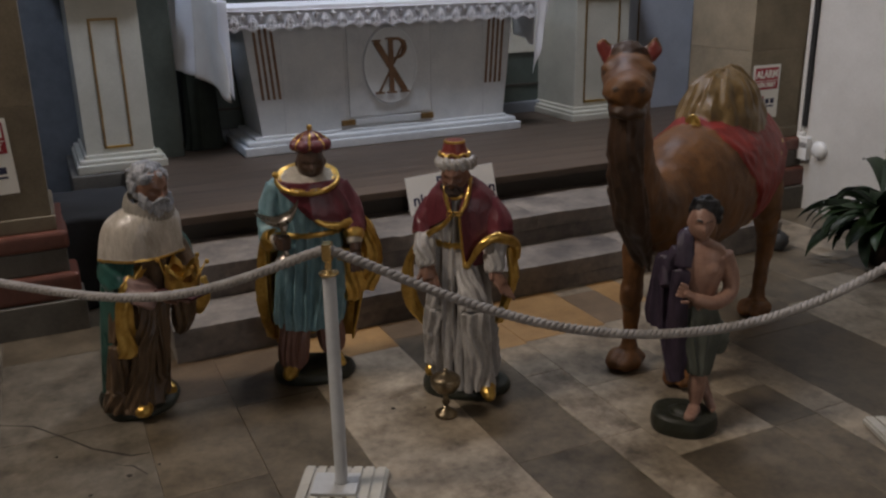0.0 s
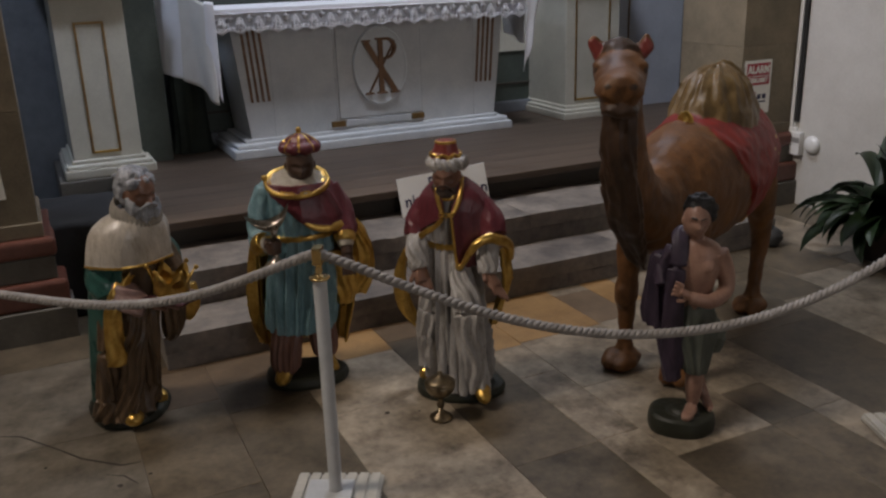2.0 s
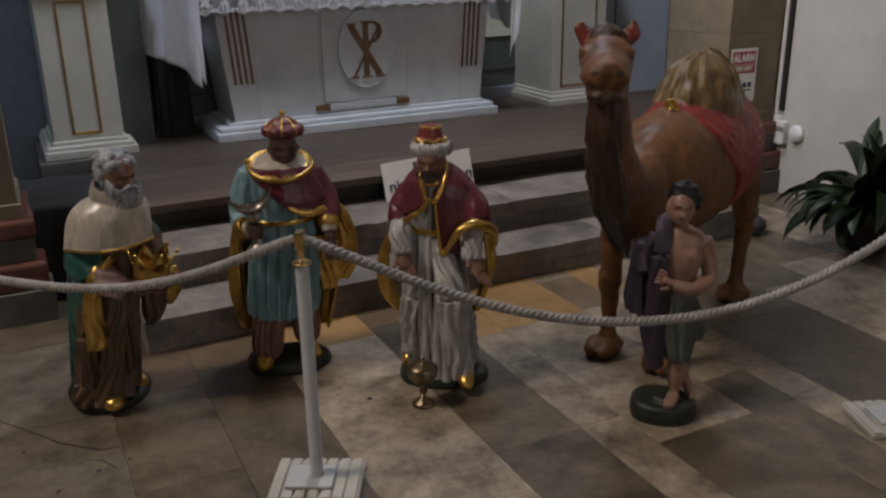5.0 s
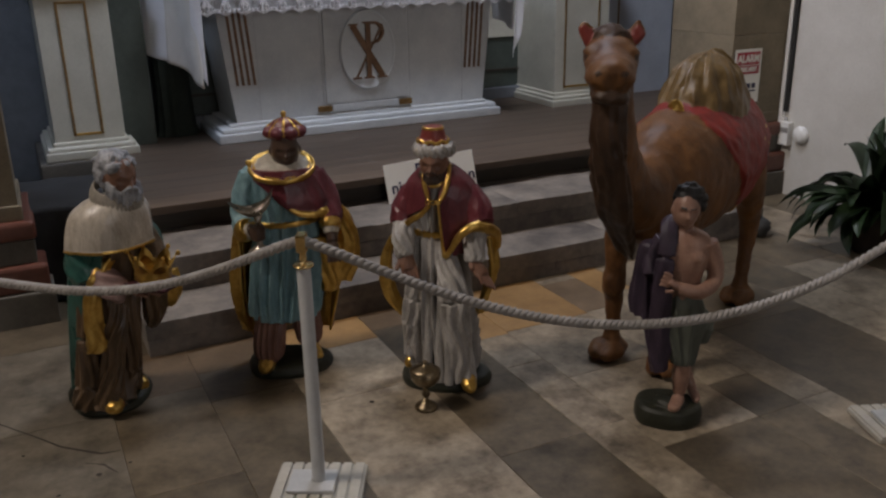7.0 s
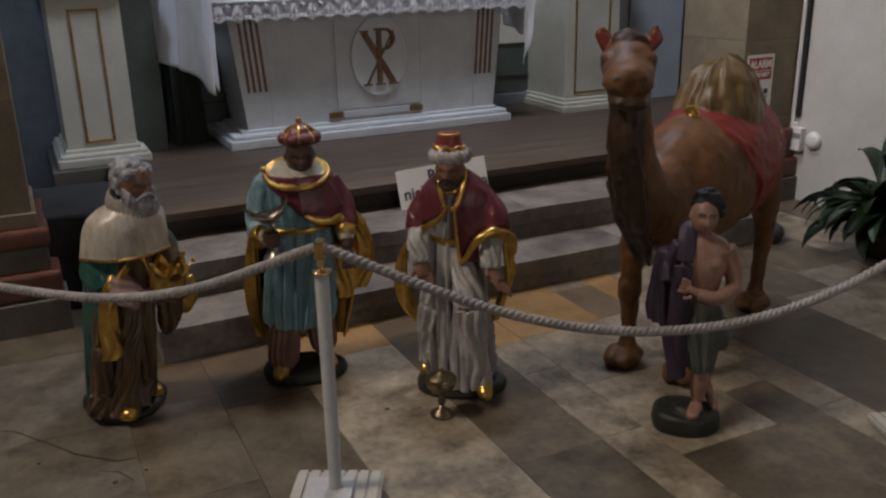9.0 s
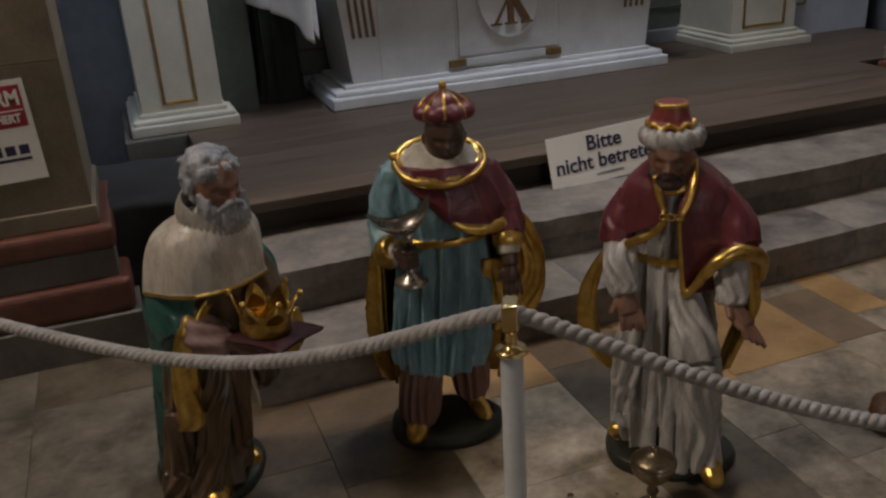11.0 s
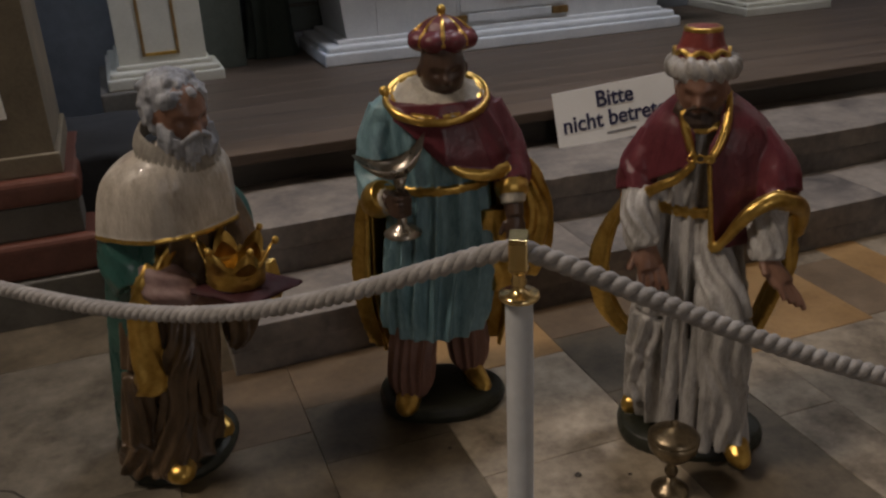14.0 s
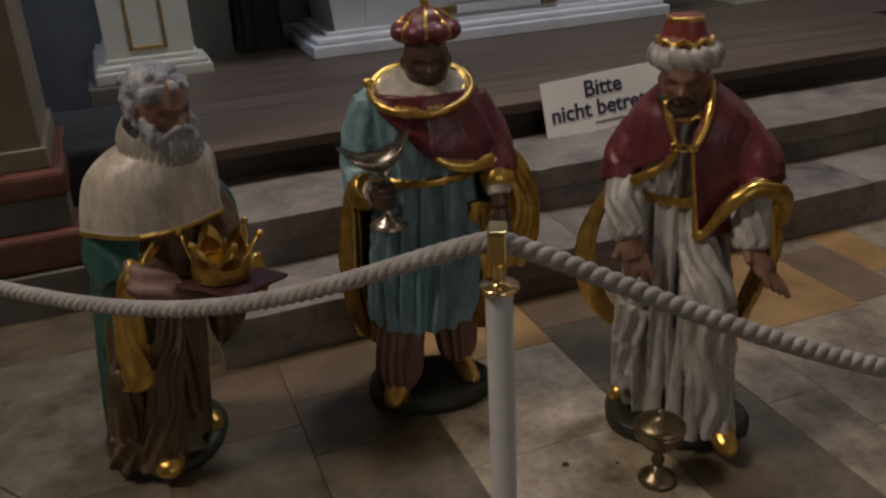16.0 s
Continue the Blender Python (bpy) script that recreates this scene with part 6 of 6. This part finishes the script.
        for q in (-1, 1):
            ball(bm, (x + q * 0.034, y - 0.052, 0.042), (0.046, 0.088, 0.042), BODY, (0, 0, q * -9), 16)
            ball(bm, (x + q * 0.030, y - 0.112, 0.022), (0.014, 0.016, 0.014), DARK, n=8)
        ball(bm, (x, y, 0.046), (0.060, 0.062, 0.046), BODY, n=16)
    for v in bm.verts:
        v.co += Vector((noise.noise(v.co * 22), noise.noise(v.co * 22 + Vector((9, 0, 0))), noise.noise(v.co * 17 + Vector((0, 9, 0))))) * 0.009
    tube(bm, [(0, 0.55, 0.85, 0.02), (0, 0.60, 0.70, 0.018), (0, 0.59, 0.52, 0.020), (0, 0.58, 0.42, 0.008)], DARK, 10, 5)
    return statue("statue_of_camel", bm, mats, pose(3.10, 3.55, 0, 0, 0, -62) @ Matrix.Diagonal((1.02, 1.02, 1.02, 1)), "painted brown camel statue with red gold-fringed blanket", None, 0.0065)


old_king()
dark_king()
turbaned_king()
driver()
camel()

# ---- lidded goblet on the floor before the turbaned king ----
goblet = thing("goblet", pose(1.672, 3.402, 0), "dark silver-bronze lidded goblet standing on the floor", "goblet")
part("foot", turned([(0.044, 0.0), (0.047, 0.006), (0.045, 0.014), (0.030, 0.024), (0.014, 0.034), (0.010, 0.050)], 32), P_OLDBRONZE, goblet, "", True)
part("stem", turned([(0.010, 0.048), (0.016, 0.060), (0.017, 0.068), (0.011, 0.078), (0.010, 0.095), (0.018, 0.103)], 28), P_OLDBRONZE, goblet, "", True)
part("bowl", turned([(0.016, 0.100), (0.040, 0.112), (0.058, 0.135), (0.062, 0.155), (0.058, 0.165)], 36), P_OLDBRONZE, goblet, "", True)
part("lid", turned([(0.060, 0.164), (0.062, 0.168), (0.050, 0.178), (0.030, 0.188), (0.012, 0.193), (0.008, 0.200), (0.011, 0.207), (0.002, 0.213)], 36), P_OLDBRONZE, goblet, "domed bronze lid", True)

# ---- floor slabs, last ----
SLABS = {}


def slab(x0, x1, y0, y1, mat):
    w, h = round(x1 - x0, 3), round(y1 - y0, 3)
    key = (w, h, mat.name)
    if key not in SLABS:
        bm = box(-w / 2 + 0.0005, w / 2 - 0.0005, -h / 2 + 0.0005, h / 2 - 0.0005, -0.03, 0.0, 0.0016, seg=1)
        me = bpy.data.meshes.new("floor_slab")
        bm.to_mesh(me)
        bm.free()
        me.materials.append(mat)
        SLABS[key] = me
    ob = new("floor_slab", SLABS[key])
    ob.parent = floor
    ob.location = ((x0 + x1) / 2, (y0 + y1) / 2, 0.0006 * math.sin(13 * x0 + 7 * y0))


D, W, O, R, S = M_FLOOR_DARK, M_FLOOR_LIGHT, M_FLOOR_OCHRE, M_FLOOR_RUST, M_FLOOR_MIDTONE
COLUMNS = [
    (-2.6, -1.9, ((-6, W), (-2, D), (2, W), (4.2, W))), (-1.9, -1.2, ((-6, D), (-1, W), (3.3, D))), (-1.2, -0.55, ((-6, W), (1, W), (3.1, W), (4.4, D))),
    (-0.55, 0.0, ((-6, S), (0.8, S), (2.6, S), (3.75, S), (4.6, S))), (0.0, 0.535, ((-6, S), (0.2, S), (2.2, S), (3.05, S), (3.95, S), (4.75, D))),
    (0.535, 0.907, ((-6, D), (1.4, D), (3.3, D), (4.02, R), (4.46, D))), (0.907, 1.27, ((-6, D), (1.2, D), (3.1, D), (3.86, D), (4.14, R))),
    (1.27, 1.757, ((-6, W), (1.5, W), (2.7, W), (3.64, W), (4.12, O))), (1.757, 2.131, ((-6, D), (1.6, D), (2.95, D), (3.85, D), (4.2, R))),
    (2.131, 2.325, ((-6, W), (1.9, W), (2.96, W), (3.55, W), (3.86, O))), (2.325, 2.797, ((-6, D), (2.1, D), (2.73, W), (3.35, W), (3.88, O))),
    (2.797, 3.025, ((-6, D), (2.15, D), (2.73, D), (3.02, W), (3.40, W), (3.90, R), (4.31, W))), (3.025, 3.21, ((-6, W), (2.0, W), (2.75, W), (3.5, W), (4.05, O))),
    # Brown on the eastern slabs covers both brown stone and the shadow there.
    (3.21, 3.816, ((-6, D), (2.05, D), (3.42, D), (4.0, W))), (3.816, 4.15, ((-6, W), (2.3, W), (3.0, W), (3.66, D), (4.1, D))),
    (4.15, 4.6, ((-6, D), (2.2, D), (3.2, W), (3.9, D), (4.5, D))), (4.6, 5.0, ((-6, W), (2.4, W), (3.4, D), (4.05, W))), (5.0, 5.44, ((-6, D), (2.6, D), (3.8, D), (4.6, D))),
]
for x0, x1, runs in COLUMNS:
    ends = [y for y, _ in runs[1:]] + [5.9]
    for (y0, mat), y1 in zip(runs, ends):
        n = max(1, round((y1 - y0) / 1.5))
        for i in range(n):
            slab(x0, x1, y0 + (y1 - y0) * i / n, y0 + (y1 - y0) * (i + 1) / n, mat)


def crack(pts):
    bm = bmesh.new()
    for p, q in zip(pts, pts[1:]):
        d = Vector((q[0] - p[0], q[1] - p[1], 0)).normalized()
        s = Vector((-d.y, d.x, 0))
        w0, w1 = p[2], q[2]
        bm.faces.new([bm.verts.new(v) for v in (Vector((p[0], p[1], 0.0012)) + s * w0, Vector((p[0], p[1], 0.0012)) - s * w0, Vector((q[0], q[1], 0.0012)) - s * w1, Vector((q[0], q[1], 0.0012)) + s * w1)])
    part("floor_crack", bm, M_CRACK, floor, "dark crack in the slab")


crack([(-0.1, 4.20, 0.002), (0.12, 4.08, 0.004), (0.25, 3.90, 0.003), (0.33, 3.78, 0.005), (0.46, 3.66, 0.006), (0.53, 3.65, 0.002)])
crack([(0.40, 3.62, 0.001), (0.46, 3.58, 0.004), (0.50, 3.50, 0.002)])
for cx, cy, r in ((1.497, 3.551, 0.010), (1.235, 3.79, 0.006), (0.30, 3.45, 0.008), (0.55, 3.55, 0.007), (1.62, 3.50, 0.005), (0.20, 3.78, 0.006), (0.44, 3.52, 0.012)):
    own = turned([(r, 0.0004), (r * 0.8, 0.0014)], 9, None, (cx, cy))
    for v in own.verts:
        v.co.x += 0.4 * r * noise.noise(v.co * 200)
    part("floor_pit", own, M_CRACK, floor, "small dark pit in the slab")
